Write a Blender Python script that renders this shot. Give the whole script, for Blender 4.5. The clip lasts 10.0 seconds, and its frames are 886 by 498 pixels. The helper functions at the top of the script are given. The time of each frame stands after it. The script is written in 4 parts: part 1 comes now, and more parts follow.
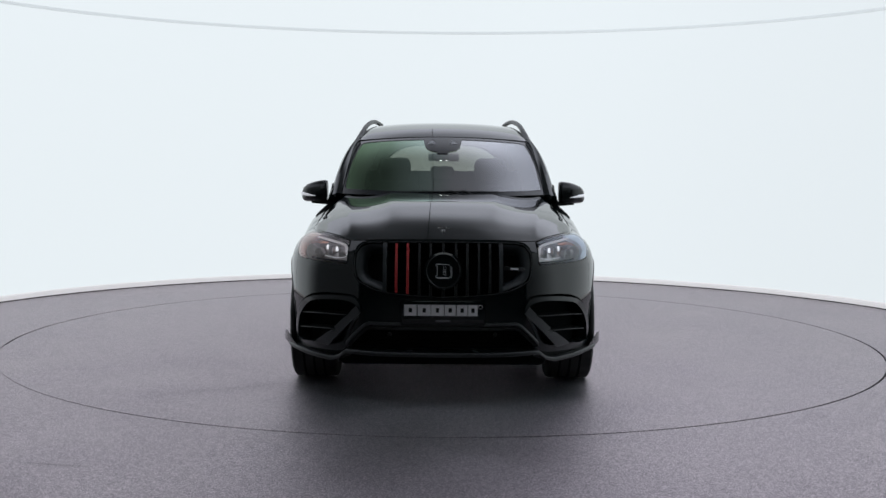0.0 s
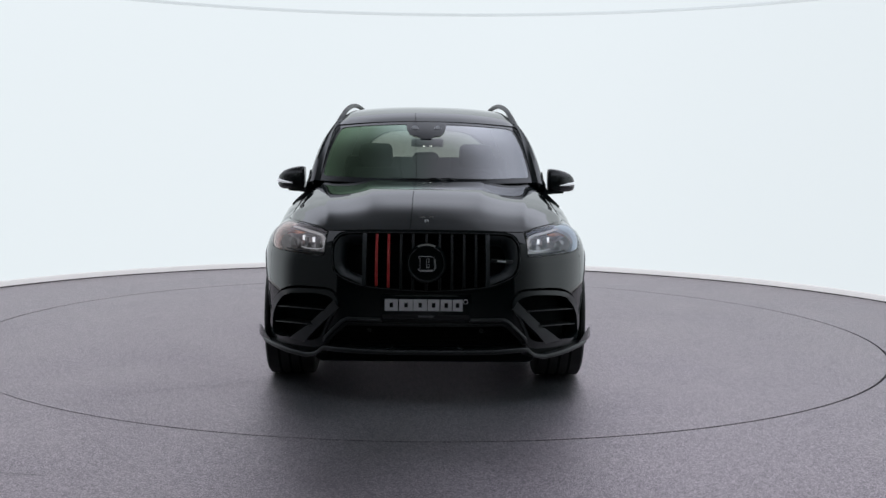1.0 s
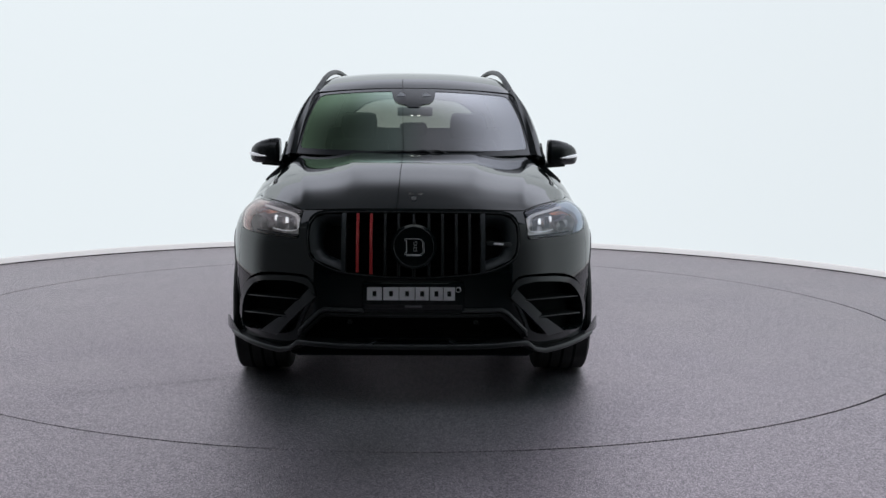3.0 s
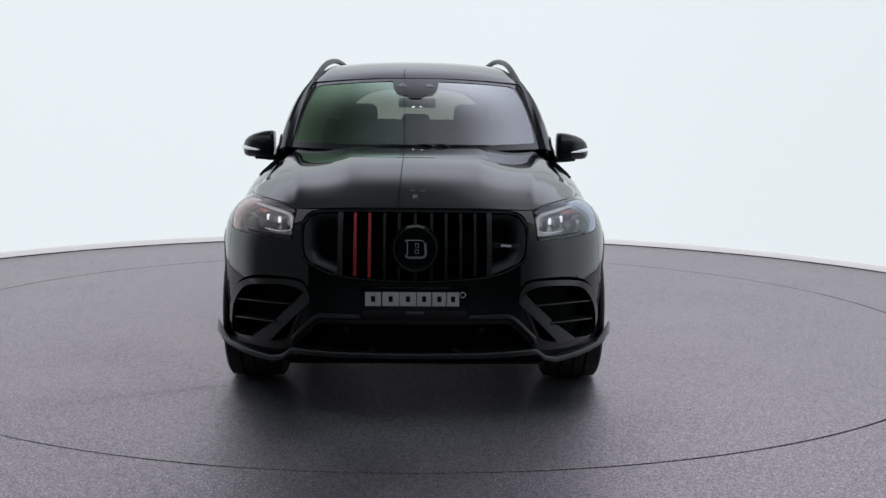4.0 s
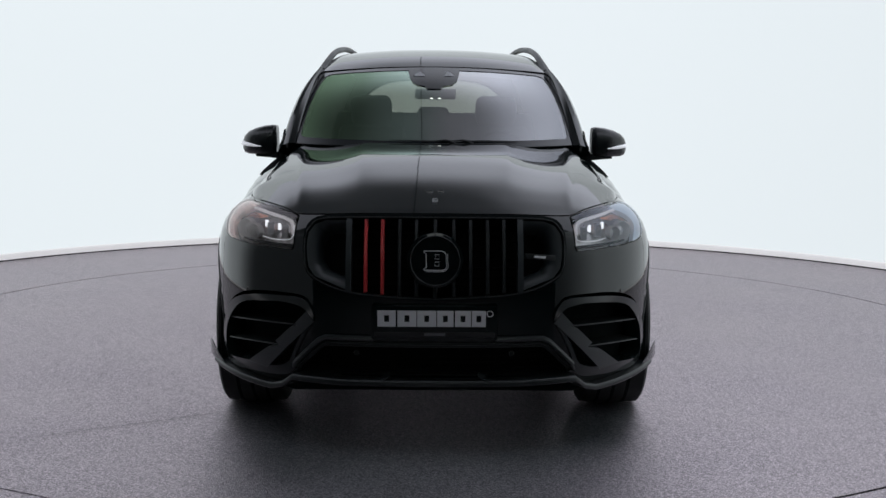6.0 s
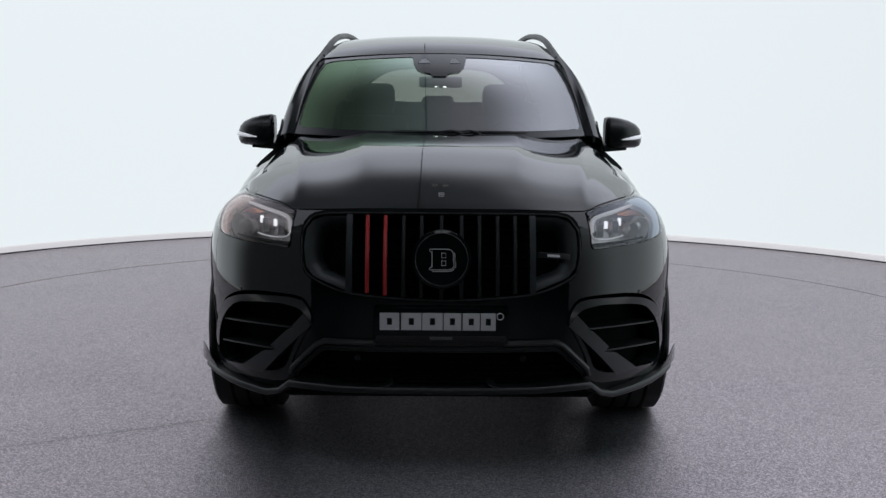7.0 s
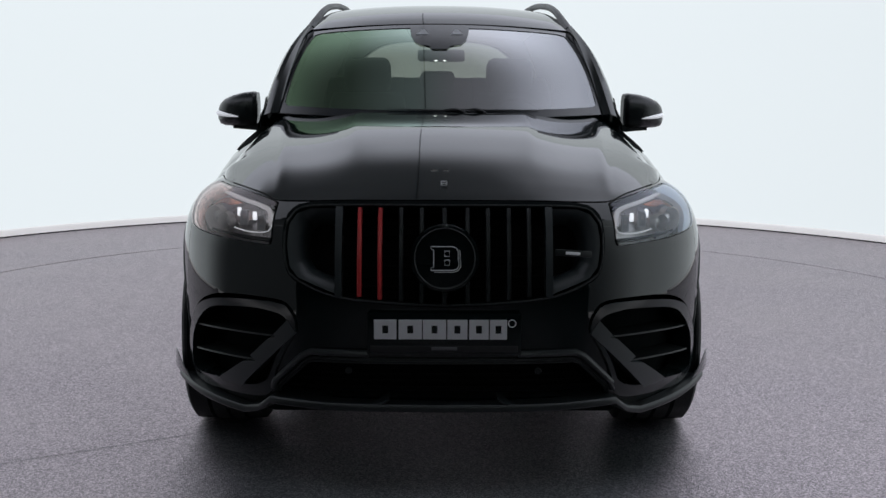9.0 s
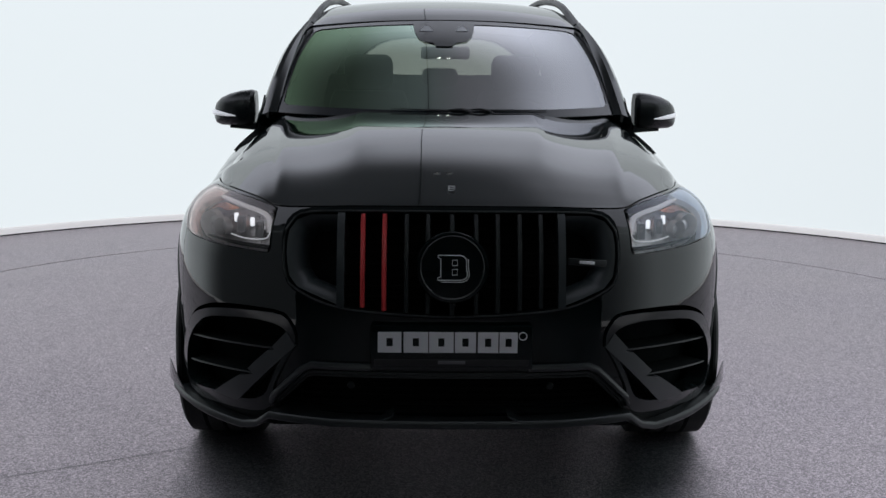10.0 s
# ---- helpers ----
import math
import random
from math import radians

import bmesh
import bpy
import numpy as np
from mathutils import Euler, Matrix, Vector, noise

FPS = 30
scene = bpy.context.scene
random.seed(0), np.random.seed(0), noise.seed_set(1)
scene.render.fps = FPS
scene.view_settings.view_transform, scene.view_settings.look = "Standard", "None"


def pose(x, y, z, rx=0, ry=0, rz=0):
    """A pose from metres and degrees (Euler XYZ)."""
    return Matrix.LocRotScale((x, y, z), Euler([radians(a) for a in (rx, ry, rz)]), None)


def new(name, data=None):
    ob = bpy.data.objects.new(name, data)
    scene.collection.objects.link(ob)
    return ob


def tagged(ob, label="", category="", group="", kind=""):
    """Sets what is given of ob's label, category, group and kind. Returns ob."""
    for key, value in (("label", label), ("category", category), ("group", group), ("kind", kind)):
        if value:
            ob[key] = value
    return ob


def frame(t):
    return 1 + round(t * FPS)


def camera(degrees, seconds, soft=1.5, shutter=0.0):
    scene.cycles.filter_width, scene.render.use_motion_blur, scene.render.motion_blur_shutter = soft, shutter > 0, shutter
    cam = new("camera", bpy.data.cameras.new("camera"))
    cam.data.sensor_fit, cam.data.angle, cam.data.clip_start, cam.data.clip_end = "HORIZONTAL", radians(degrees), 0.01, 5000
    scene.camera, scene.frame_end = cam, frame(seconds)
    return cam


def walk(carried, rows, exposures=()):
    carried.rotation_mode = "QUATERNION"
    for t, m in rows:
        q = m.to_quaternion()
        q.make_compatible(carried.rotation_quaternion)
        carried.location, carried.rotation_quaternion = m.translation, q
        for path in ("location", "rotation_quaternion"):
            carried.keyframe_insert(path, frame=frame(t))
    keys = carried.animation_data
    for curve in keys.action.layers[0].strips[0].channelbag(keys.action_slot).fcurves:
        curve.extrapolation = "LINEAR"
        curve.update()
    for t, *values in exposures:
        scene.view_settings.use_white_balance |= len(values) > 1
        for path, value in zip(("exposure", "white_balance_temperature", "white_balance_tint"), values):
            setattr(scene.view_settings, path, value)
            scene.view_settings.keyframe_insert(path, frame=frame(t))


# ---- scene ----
from mathutils.geometry import delaunay_2d_cdt

# the camera: carried towards the nose of the car, sinking slightly and tilting down
cam = camera(41.12, 10.0)
ROWS = [
    (0.0, -0.019, -7.226, 1.526, -0.11, -4.55, -0.43),
    (0.5, -0.012, -7.014, 1.531, -0.46, -4.90, -0.70),
    (1.0, -0.017, -6.812, 1.524, -0.90, -5.23, -0.67),
    (1.5, -0.018, -6.617, 1.512, -1.20, -5.53, -0.67),
    (2.0, -0.006, -6.420, 1.505, -1.33, -5.93, -0.47),
    (2.5, -0.002, -6.229, 1.494, -1.42, -6.24, -0.43),
    (4.0, 0.006, -5.624, 1.512, -1.25, -7.07, -0.55),
    (4.5, -0.008, -5.421, 1.521, -1.16, -7.20, -0.53),
    (5.0, -0.009, -5.238, 1.514, -0.94, -7.22, -0.52),
    (5.5, -0.014, -5.050, 1.500, -0.71, -7.23, -0.45),
    (7.0, -0.032, -4.547, 1.476, -0.43, -7.77, -0.49),
    (7.5, -0.044, -4.394, 1.474, -0.54, -8.12, -0.54),
    (8.0, -0.037, -4.235, 1.463, -0.48, -8.38, -0.37),
    (8.5, -0.043, -4.093, 1.461, -0.56, -8.66, -0.35),
    (9.0, -0.047, -3.953, 1.465, -0.58, -8.90, -0.31),
    (9.5, -0.057, -3.848, 1.476, -0.61, -9.12, -0.32),
    (10.0, -0.079, -3.752, 1.478, -0.70, -9.14, -0.48),
]
walk(cam, [(t, pose(x, y, z, 90 + pitch, roll, yaw)) for t, x, y, z, yaw, pitch, roll in ROWS])

# ---- light: the backlit round wall is the lamp of the place; the hall in front of it is dim ----
WALL_GLOW = 0.86
# strength of the added fill panels, which stay out of view
FILL_GLOW = 1.0
world = bpy.data.worlds.new("world")
world.use_nodes = True
world.node_tree.nodes["Background"].inputs[0].default_value = (0.5, 0.55, 0.6, 1)
world.node_tree.nodes["Background"].inputs[1].default_value = 0.02
scene.world = world
scene.view_settings.exposure = 0.0


# ---- materials ----
def material(name, colour, rough=0.5, metal=0.0, coat=0.0, coat_rough=0.03, vary=0.15, scale=8.0, bump=0.0, bump_scale=200.0, emit=0.0, emit_colour=None, ior=1.5, spec=0.5):
    """A principled surface whose colour and gloss vary at a large and a fine scale."""
    m = bpy.data.materials.new(name)
    m.use_nodes = True
    nt = m.node_tree
    b = nt.nodes["Principled BSDF"]
    b.inputs["Roughness"].default_value = rough
    b.inputs["Metallic"].default_value = metal
    b.inputs["IOR"].default_value = ior
    b.inputs["Specular IOR Level"].default_value = spec
    b.inputs["Coat Weight"].default_value = coat
    b.inputs["Coat Roughness"].default_value = coat_rough
    place = nt.nodes.new("ShaderNodeTexCoord")
    big = nt.nodes.new("ShaderNodeTexNoise")
    big.inputs["Scale"].default_value, big.inputs["Detail"].default_value = scale, 4
    fine = nt.nodes.new("ShaderNodeTexNoise")
    fine.inputs["Scale"].default_value, fine.inputs["Detail"].default_value = bump_scale, 2
    nt.links.new(place.outputs["Object"], big.inputs["Vector"])
    nt.links.new(place.outputs["Object"], fine.inputs["Vector"])
    add = nt.nodes.new("ShaderNodeMath")
    add.operation = "ADD"
    nt.links.new(big.outputs["Fac"], add.inputs[0])
    nt.links.new(fine.outputs["Fac"], add.inputs[1])
    ramp = nt.nodes.new("ShaderNodeMapRange")
    ramp.inputs["From Min"].default_value, ramp.inputs["From Max"].default_value = 0.6, 1.4
    ramp.inputs["To Min"].default_value, ramp.inputs["To Max"].default_value = 1 - vary, 1 + vary
    nt.links.new(add.outputs[0], ramp.inputs["Value"])
    tint = nt.nodes.new("ShaderNodeVectorMath")
    tint.operation = "SCALE"
    tint.inputs[0].default_value = colour
    nt.links.new(ramp.outputs[0], tint.inputs["Scale"])
    nt.links.new(tint.outputs[0], b.inputs["Base Color"])
    gloss = nt.nodes.new("ShaderNodeMath")
    gloss.operation = "MULTIPLY"
    gloss.inputs[1].default_value = rough
    nt.links.new(ramp.outputs[0], gloss.inputs[0])
    nt.links.new(gloss.outputs[0], b.inputs["Roughness"])
    if bump:
        rel = nt.nodes.new("ShaderNodeBump")
        rel.inputs["Strength"].default_value, rel.inputs["Distance"].default_value = bump, 0.002
        nt.links.new(fine.outputs["Fac"], rel.inputs["Height"])
        nt.links.new(rel.outputs[0], b.inputs["Normal"])
    if emit:
        b.inputs["Emission Color"].default_value = (*(emit_colour or colour), 1)
        b.inputs["Emission Strength"].default_value = emit
    return m


def glass(name, tint, ior=1.5, rough=0.0, gloss=(1.0, 1.0, 1.0)):
    """A thin pane: what is behind shows through its tint, and its surface reflects by angle."""
    m = bpy.data.materials.new(name)
    m.use_nodes = True
    nt = m.node_tree
    nt.nodes.clear()
    out = nt.nodes.new("ShaderNodeOutputMaterial")
    mix = nt.nodes.new("ShaderNodeMixShader")
    see = nt.nodes.new("ShaderNodeBsdfTransparent")
    see.inputs[0].default_value = (*tint, 1)
    shine = nt.nodes.new("ShaderNodeBsdfGlossy")
    shine.inputs["Roughness"].default_value = rough
    shine.inputs["Color"].default_value = (*gloss, 1)
    fres = nt.nodes.new("ShaderNodeFresnel")
    fres.inputs["IOR"].default_value = ior
    nt.links.new(fres.outputs[0], mix.inputs[0])
    nt.links.new(see.outputs[0], mix.inputs[1])
    nt.links.new(shine.outputs[0], mix.inputs[2])
    nt.links.new(mix.outputs[0], out.inputs[0])
    return m


def coated_glass(name, tint):
    """A windscreen with a heat-reflecting film; its sheen is painted by x, from green to neutral grey across the pane,
    and thins towards its edges.
    """
    m = glass(name, tint, ior=1.52)
    nt = m.node_tree
    mix = next(n for n in nt.nodes if n.type == "MIX_SHADER")
    fres = next(n for n in nt.nodes if n.type == "FRESNEL")
    shine = next(n for n in nt.nodes if n.type == "BSDF_GLOSSY")
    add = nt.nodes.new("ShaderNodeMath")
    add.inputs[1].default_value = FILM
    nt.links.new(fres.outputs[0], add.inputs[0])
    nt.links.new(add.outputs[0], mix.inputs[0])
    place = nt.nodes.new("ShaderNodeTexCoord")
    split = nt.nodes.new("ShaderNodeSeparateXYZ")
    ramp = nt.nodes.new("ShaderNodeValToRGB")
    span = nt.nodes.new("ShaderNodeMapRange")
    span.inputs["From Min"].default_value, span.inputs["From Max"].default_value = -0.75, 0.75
    # reflection colours painted across the pane, not cast by the room
    sheen_stops = [(0.04, (0.15, 0.23, 0.14)), (0.22, (0.27, 0.385, 0.275)), (0.42, (0.78, 0.98, 0.86)), (0.55, (1.0, 1.0, 1.0)), (0.75, (0.80, 0.81, 0.84)), (0.96, (0.44, 0.45, 0.47))]
    for _ in sheen_stops[2:]:
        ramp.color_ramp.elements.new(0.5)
    for stop, (at, colour) in zip(ramp.color_ramp.elements, sheen_stops):
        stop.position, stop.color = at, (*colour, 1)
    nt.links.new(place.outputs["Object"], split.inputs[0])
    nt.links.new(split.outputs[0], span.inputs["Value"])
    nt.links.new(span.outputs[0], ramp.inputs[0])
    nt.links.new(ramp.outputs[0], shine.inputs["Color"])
    return m


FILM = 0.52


def floor_material(name, colour):
    """Dark grey poured floor with fine mineral grains, worn patches and scuffs."""
    m = material(name, colour, rough=0.42, vary=0.10, scale=0.8, ior=2.3)
    nt = m.node_tree
    b = nt.nodes["Principled BSDF"]
    place = nt.nodes.new("ShaderNodeTexCoord")
    grain = nt.nodes.new("ShaderNodeTexNoise")
    grain.inputs["Scale"].default_value, grain.inputs["Detail"].default_value, grain.inputs["Roughness"].default_value = 230, 2, 0.7
    grit = nt.nodes.new("ShaderNodeTexVoronoi")
    grit.inputs["Scale"].default_value = 185
    wear = nt.nodes.new("ShaderNodeTexNoise")
    wear.inputs["Scale"].default_value, wear.inputs["Detail"].default_value = 1.3, 6
    for n in (grain, grit, wear):
        nt.links.new(place.outputs["Object"], n.inputs["Vector"])
    cell = nt.nodes.new("ShaderNodeSeparateColor")
    nt.links.new(grit.outputs["Color"], cell.inputs[0])
    blend = nt.nodes.new("ShaderNodeMath")
    blend.operation = "MULTIPLY"
    nt.links.new(cell.outputs[0], blend.inputs[0])
    nt.links.new(grain.outputs["Fac"], blend.inputs[1])
    speck = nt.nodes.new("ShaderNodeMapRange")
    speck.inputs["From Min"].default_value, speck.inputs["From Max"].default_value = 0.10, 0.62
    speck.inputs["To Min"].default_value, speck.inputs["To Max"].default_value = 0.45, 4.2
    nt.links.new(blend.outputs[0], speck.inputs["Value"])
    shiny = nt.nodes.new("ShaderNodeMapRange")
    shiny.inputs["From Min"].default_value, shiny.inputs["From Max"].default_value = 0.10, 0.62
    shiny.inputs["To Min"].default_value, shiny.inputs["To Max"].default_value = 0.63, 2.42
    nt.links.new(blend.outputs[0], shiny.inputs["Value"])
    nt.links.new(shiny.outputs[0], b.inputs["Specular IOR Level"])
    b.inputs["Specular Tint"].default_value = (1.0, 0.858, 0.93, 1)
    patch = nt.nodes.new("ShaderNodeMapRange")
    patch.inputs["From Min"].default_value, patch.inputs["From Max"].default_value = 0.3, 0.7
    patch.inputs["To Min"].default_value, patch.inputs["To Max"].default_value = 0.78, 1.22
    nt.links.new(wear.outputs["Fac"], patch.inputs["Value"])
    both = nt.nodes.new("ShaderNodeMath")
    both.operation = "MULTIPLY"
    nt.links.new(speck.outputs[0], both.inputs[0])
    nt.links.new(patch.outputs[0], both.inputs[1])
    tint = nt.nodes.new("ShaderNodeVectorMath")
    tint.operation = "SCALE"
    tint.inputs[0].default_value = colour
    nt.links.new(both.outputs[0], tint.inputs["Scale"])
    nt.links.new(tint.outputs[0], b.inputs["Base Color"])
    rough = nt.nodes.new("ShaderNodeMapRange")
    rough.inputs["From Min"].default_value, rough.inputs["From Max"].default_value = 0.3, 0.7
    rough.inputs["To Min"].default_value, rough.inputs["To Max"].default_value = FLOOR_ROUGH - 0.08, FLOOR_ROUGH + 0.08
    nt.links.new(wear.outputs["Fac"], rough.inputs["Value"])
    nt.links.new(rough.outputs[0], b.inputs["Roughness"])
    rel = nt.nodes.new("ShaderNodeBump")
    rel.inputs["Strength"].default_value, rel.inputs["Distance"].default_value = 0.8, 0.0022
    nt.links.new(grit.outputs["Distance"], rel.inputs["Height"])
    nt.links.new(rel.outputs[0], b.inputs["Normal"])
    return m


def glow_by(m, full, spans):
    """Sets the fabric's glow by hand: its strength follows the distance from the dim middle of the ceiling ("r"), a
    coordinate, or one that leans to +x ("lean"), by smooth spans of (from, to, weight), shaped to steer the car's
    reflections.
    """
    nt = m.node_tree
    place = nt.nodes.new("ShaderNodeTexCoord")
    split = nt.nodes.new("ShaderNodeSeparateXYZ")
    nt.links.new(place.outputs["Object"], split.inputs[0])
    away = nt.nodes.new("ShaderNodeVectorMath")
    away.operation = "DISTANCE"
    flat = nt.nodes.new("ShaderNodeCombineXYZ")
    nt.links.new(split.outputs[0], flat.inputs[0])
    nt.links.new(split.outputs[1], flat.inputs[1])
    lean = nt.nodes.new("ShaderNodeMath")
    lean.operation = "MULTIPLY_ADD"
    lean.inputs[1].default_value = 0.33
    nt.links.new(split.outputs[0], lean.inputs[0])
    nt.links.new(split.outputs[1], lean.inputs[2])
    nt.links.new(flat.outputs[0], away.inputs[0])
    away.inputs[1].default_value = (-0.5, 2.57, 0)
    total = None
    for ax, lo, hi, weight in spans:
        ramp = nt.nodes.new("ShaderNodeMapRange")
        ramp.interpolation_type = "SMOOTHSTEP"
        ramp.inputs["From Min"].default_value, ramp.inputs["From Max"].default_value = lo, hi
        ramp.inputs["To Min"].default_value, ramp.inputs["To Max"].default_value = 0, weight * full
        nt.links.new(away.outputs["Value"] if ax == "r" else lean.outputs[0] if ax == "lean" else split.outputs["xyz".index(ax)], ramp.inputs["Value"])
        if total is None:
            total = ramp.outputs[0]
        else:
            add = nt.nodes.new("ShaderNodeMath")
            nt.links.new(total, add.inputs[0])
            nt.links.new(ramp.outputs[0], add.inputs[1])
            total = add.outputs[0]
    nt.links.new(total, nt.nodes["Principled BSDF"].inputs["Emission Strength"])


def hue_by(m, far, near):
    """The glow's hue, picked for the car's reflections: one towards the back of the wall, another round its sides and
    along the top cove.
    """
    nt = m.node_tree
    place = nt.nodes.new("ShaderNodeTexCoord")
    split = nt.nodes.new("ShaderNodeSeparateXYZ")
    nt.links.new(place.outputs["Object"], split.inputs[0])
    spans = []
    for out, lo, hi in ((1, 3.4, 1.0), (2, 3.6, 3.9)):
        ramp = nt.nodes.new("ShaderNodeMapRange")
        ramp.inputs["From Min"].default_value, ramp.inputs["From Max"].default_value = lo, hi
        nt.links.new(split.outputs[out], ramp.inputs["Value"])
        spans.append(ramp)
    most = nt.nodes.new("ShaderNodeMath")
    most.operation = "MAXIMUM"
    for k in (0, 1):
        nt.links.new(spans[k].outputs[0], most.inputs[k])
    mix = nt.nodes.new("ShaderNodeMix")
    mix.data_type = "RGBA"
    mix.inputs[6].default_value, mix.inputs[7].default_value = (*far, 1), (*near, 1)
    nt.links.new(most.outputs[0], mix.inputs[0])
    nt.links.new(mix.outputs[2], nt.nodes["Principled BSDF"].inputs["Emission Color"])


FLOOR_ROUGH = 0.36
PAINT = material("black_paint", (0.0015, 0.0042, 0.0046), rough=0.5, coat=1.0, coat_rough=0.03, vary=0.1, spec=0.0)
PAINT.node_tree.nodes["Principled BSDF"].inputs["Coat IOR"].default_value = 1.58
SATIN = material("satin_black_trim", (0.004, 0.007, 0.0075), rough=0.45, vary=0.2, bump=0.1)
CARBON = material("gloss_carbon", (0.005, 0.009, 0.0095), rough=0.4, coat=1.0, coat_rough=0.07, vary=0.15, scale=60, spec=0.1)
SCOOP = material("satin_grille_scoop", (0.020, 0.026, 0.028), rough=0.42, vary=0.15, scale=60, spec=0.5)
LIP = material("satin_carbon_lip", (0.013, 0.0165, 0.0175), rough=0.36, vary=0.15, scale=60, spec=0.6)
BLADE = material("satin_carbon_blade", (0.015, 0.021, 0.0225), rough=0.4, vary=0.15, scale=60, spec=0.9)
PLASTIC = material("matt_black_plastic", (0.012, 0.012, 0.013), rough=0.6, vary=0.2, bump=0.3)
VOID = material("dark_inner_liner", (0.002, 0.004, 0.0042), rough=0.9, vary=0.2, spec=0.12)
MESH = material("dark_grille_mesh", (0.003, 0.003, 0.003), rough=0.9, vary=0.2, spec=0.15)
RED = material("red_grille_enamel", (0.50, 0.042, 0.044), rough=0.35, vary=0.1)
SILVER = material("silver_letter_foil", (0.80, 0.80, 0.82), rough=0.5, metal=0.35, vary=0.05)
WHITE_MARK = material("white_badge_print", (0.8, 0.8, 0.82), rough=0.4, vary=0.03)
RUBBER = material("tyre_rubber", (0.007, 0.008, 0.008), rough=0.75, vary=0.25, bump=0.4)
RIM = material("dark_rim_lacquer", (0.02, 0.02, 0.022), rough=0.3, metal=0.6, coat=0.6)
STEEL = material("brake_steel", (0.35, 0.35, 0.36), rough=0.35, metal=1.0)
BLOCKER = material("grey_window_blocker", (0.045, 0.045, 0.045), rough=0.8, vary=0.15)
LEATHER = material("dark_grey_leather", (0.028, 0.029, 0.028), rough=0.5, vary=0.25, bump=0.3, bump_scale=300)
DASH = material("soft_dash_plastic", (0.04, 0.04, 0.042), rough=0.6, vary=0.2, bump=0.3)
FRIT = material("black_glass_edge", (0.005, 0.007, 0.010), rough=0.12, vary=0.1)
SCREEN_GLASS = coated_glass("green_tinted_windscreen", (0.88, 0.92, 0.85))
PRIVACY = glass("dark_privacy_glass", (0.012, 0.014, 0.013))
REAR_PANE = glass("tinted_rear_glass", (0.46, 0.48, 0.43))
# reflection tint painted into each lens: pink at -x, blue at +x
LENS_PINK = glass("pink_sheen_lamp_lens", (0.97, 0.96, 0.96), ior=1.6, gloss=(1.0, 0.93, 0.93))
LENS_BLUE = glass("blue_sheen_lamp_lens", (0.96, 0.97, 0.98), ior=1.6, gloss=(0.88, 0.92, 1.0))
HOUSING = material("lamp_housing", (0.66, 0.64, 0.64), rough=0.30, metal=0.9, vary=0.2, scale=30)
AMBER = material("amber_reflector", (0.95, 0.45, 0.26), rough=0.25, metal=0.8)
# metal coloured as the reflections on the lamps' outer edges
RIM_SHEEN_PINK = material("pink_lamp_sheen", (1.0, 0.80, 0.76), rough=0.22, metal=0.8, vary=0.1)
RIM_SHEEN_BLUE = material("blue_lamp_sheen", (0.84, 0.90, 0.98), rough=0.35, metal=0.8, vary=0.1)
GUIDE = material("frosted_grey_guide", (0.80, 0.79, 0.81), rough=0.4, metal=0.2, vary=0.08, emit=0.16, emit_colour=(0.95, 0.93, 0.95))
BOWL = material("satin_lamp_bowl", (0.72, 0.69, 0.69), rough=0.32, metal=0.8, vary=0.1)
PROJECTOR = material("lamp_projector", (0.55, 0.56, 0.58), rough=0.3, metal=0.2)
LED = material("lit_white_led", (0.9, 0.93, 1.0), rough=0.4, emit=0.9, emit_colour=(0.92, 0.95, 1.0))
# emission brightens the guide, and the unlit mirror strip that shares it
FRAME_GLOW = material("glowing_frosted_plastic", (0.86, 0.87, 0.90), rough=0.3, vary=0.05, emit=0.32, emit_colour=(0.92, 0.94, 1.0))
LIGHT_TRIM = material("pale_rear_cabin_trim", (0.55, 0.56, 0.54), rough=0.8, vary=0.1)
OUTLINE = material("bright_silver_outline", (0.72, 0.73, 0.74), rough=0.4, metal=0.4, vary=0.04)
CAM_WINDOW = material("grey_camera_window", (0.30, 0.31, 0.33), rough=0.35)
MIRROR_BACK = material("grey_mirror_housing", (0.10, 0.10, 0.10), rough=0.4)
TAIL = material("red_tail_lamp", (0.25, 0.01, 0.012), rough=0.15, coat=0.5)
MIRROR_CAP = material("satin_black_mirror_cap", (0.004, 0.006, 0.0065), rough=0.28, vary=0.1, ior=1.6)
MIRROR = material("mirror_glass", (0.9, 0.9, 0.9), rough=0.02, metal=1.0, vary=0.02)
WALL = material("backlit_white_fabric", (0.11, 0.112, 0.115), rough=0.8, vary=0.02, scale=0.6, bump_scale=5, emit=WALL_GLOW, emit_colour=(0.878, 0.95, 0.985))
SEAM = material("grey_fabric_seam", (0.35, 0.37, 0.37), rough=0.8, vary=0.08, emit=0.5, emit_colour=(0.90, 0.965, 1.0))
CEIL = material("glowing_ceiling_fabric", (0.11, 0.11, 0.115), rough=0.8, vary=0.04, scale=0.7, emit=0.12, emit_colour=(0.88, 0.92, 1.05))
FILL_DIFFUSER = material("fill_panel_diffuser", (0.85, 0.87, 0.9), rough=0.6, vary=0.02, emit=FILL_GLOW, emit_colour=(0.90, 1.0, 0.99))
PIN = material("lit_pin_lens", (0.9, 0.9, 0.9), rough=0.4, vary=0.02, emit=5.5, emit_colour=(1.0, 0.99, 0.97))
DARK_SEAM = material("dark_ceiling_joint", (0.03, 0.03, 0.03), rough=0.7)
SKIRT = material("white_frame_lacquer", (0.72, 0.73, 0.74), rough=0.5, vary=0.06, scale=3)
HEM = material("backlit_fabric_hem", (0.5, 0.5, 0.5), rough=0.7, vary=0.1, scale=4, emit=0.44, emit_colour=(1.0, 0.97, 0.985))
HALL = material("grey_hall_plaster", (0.18, 0.185, 0.19), rough=0.8, vary=0.1, scale=1)
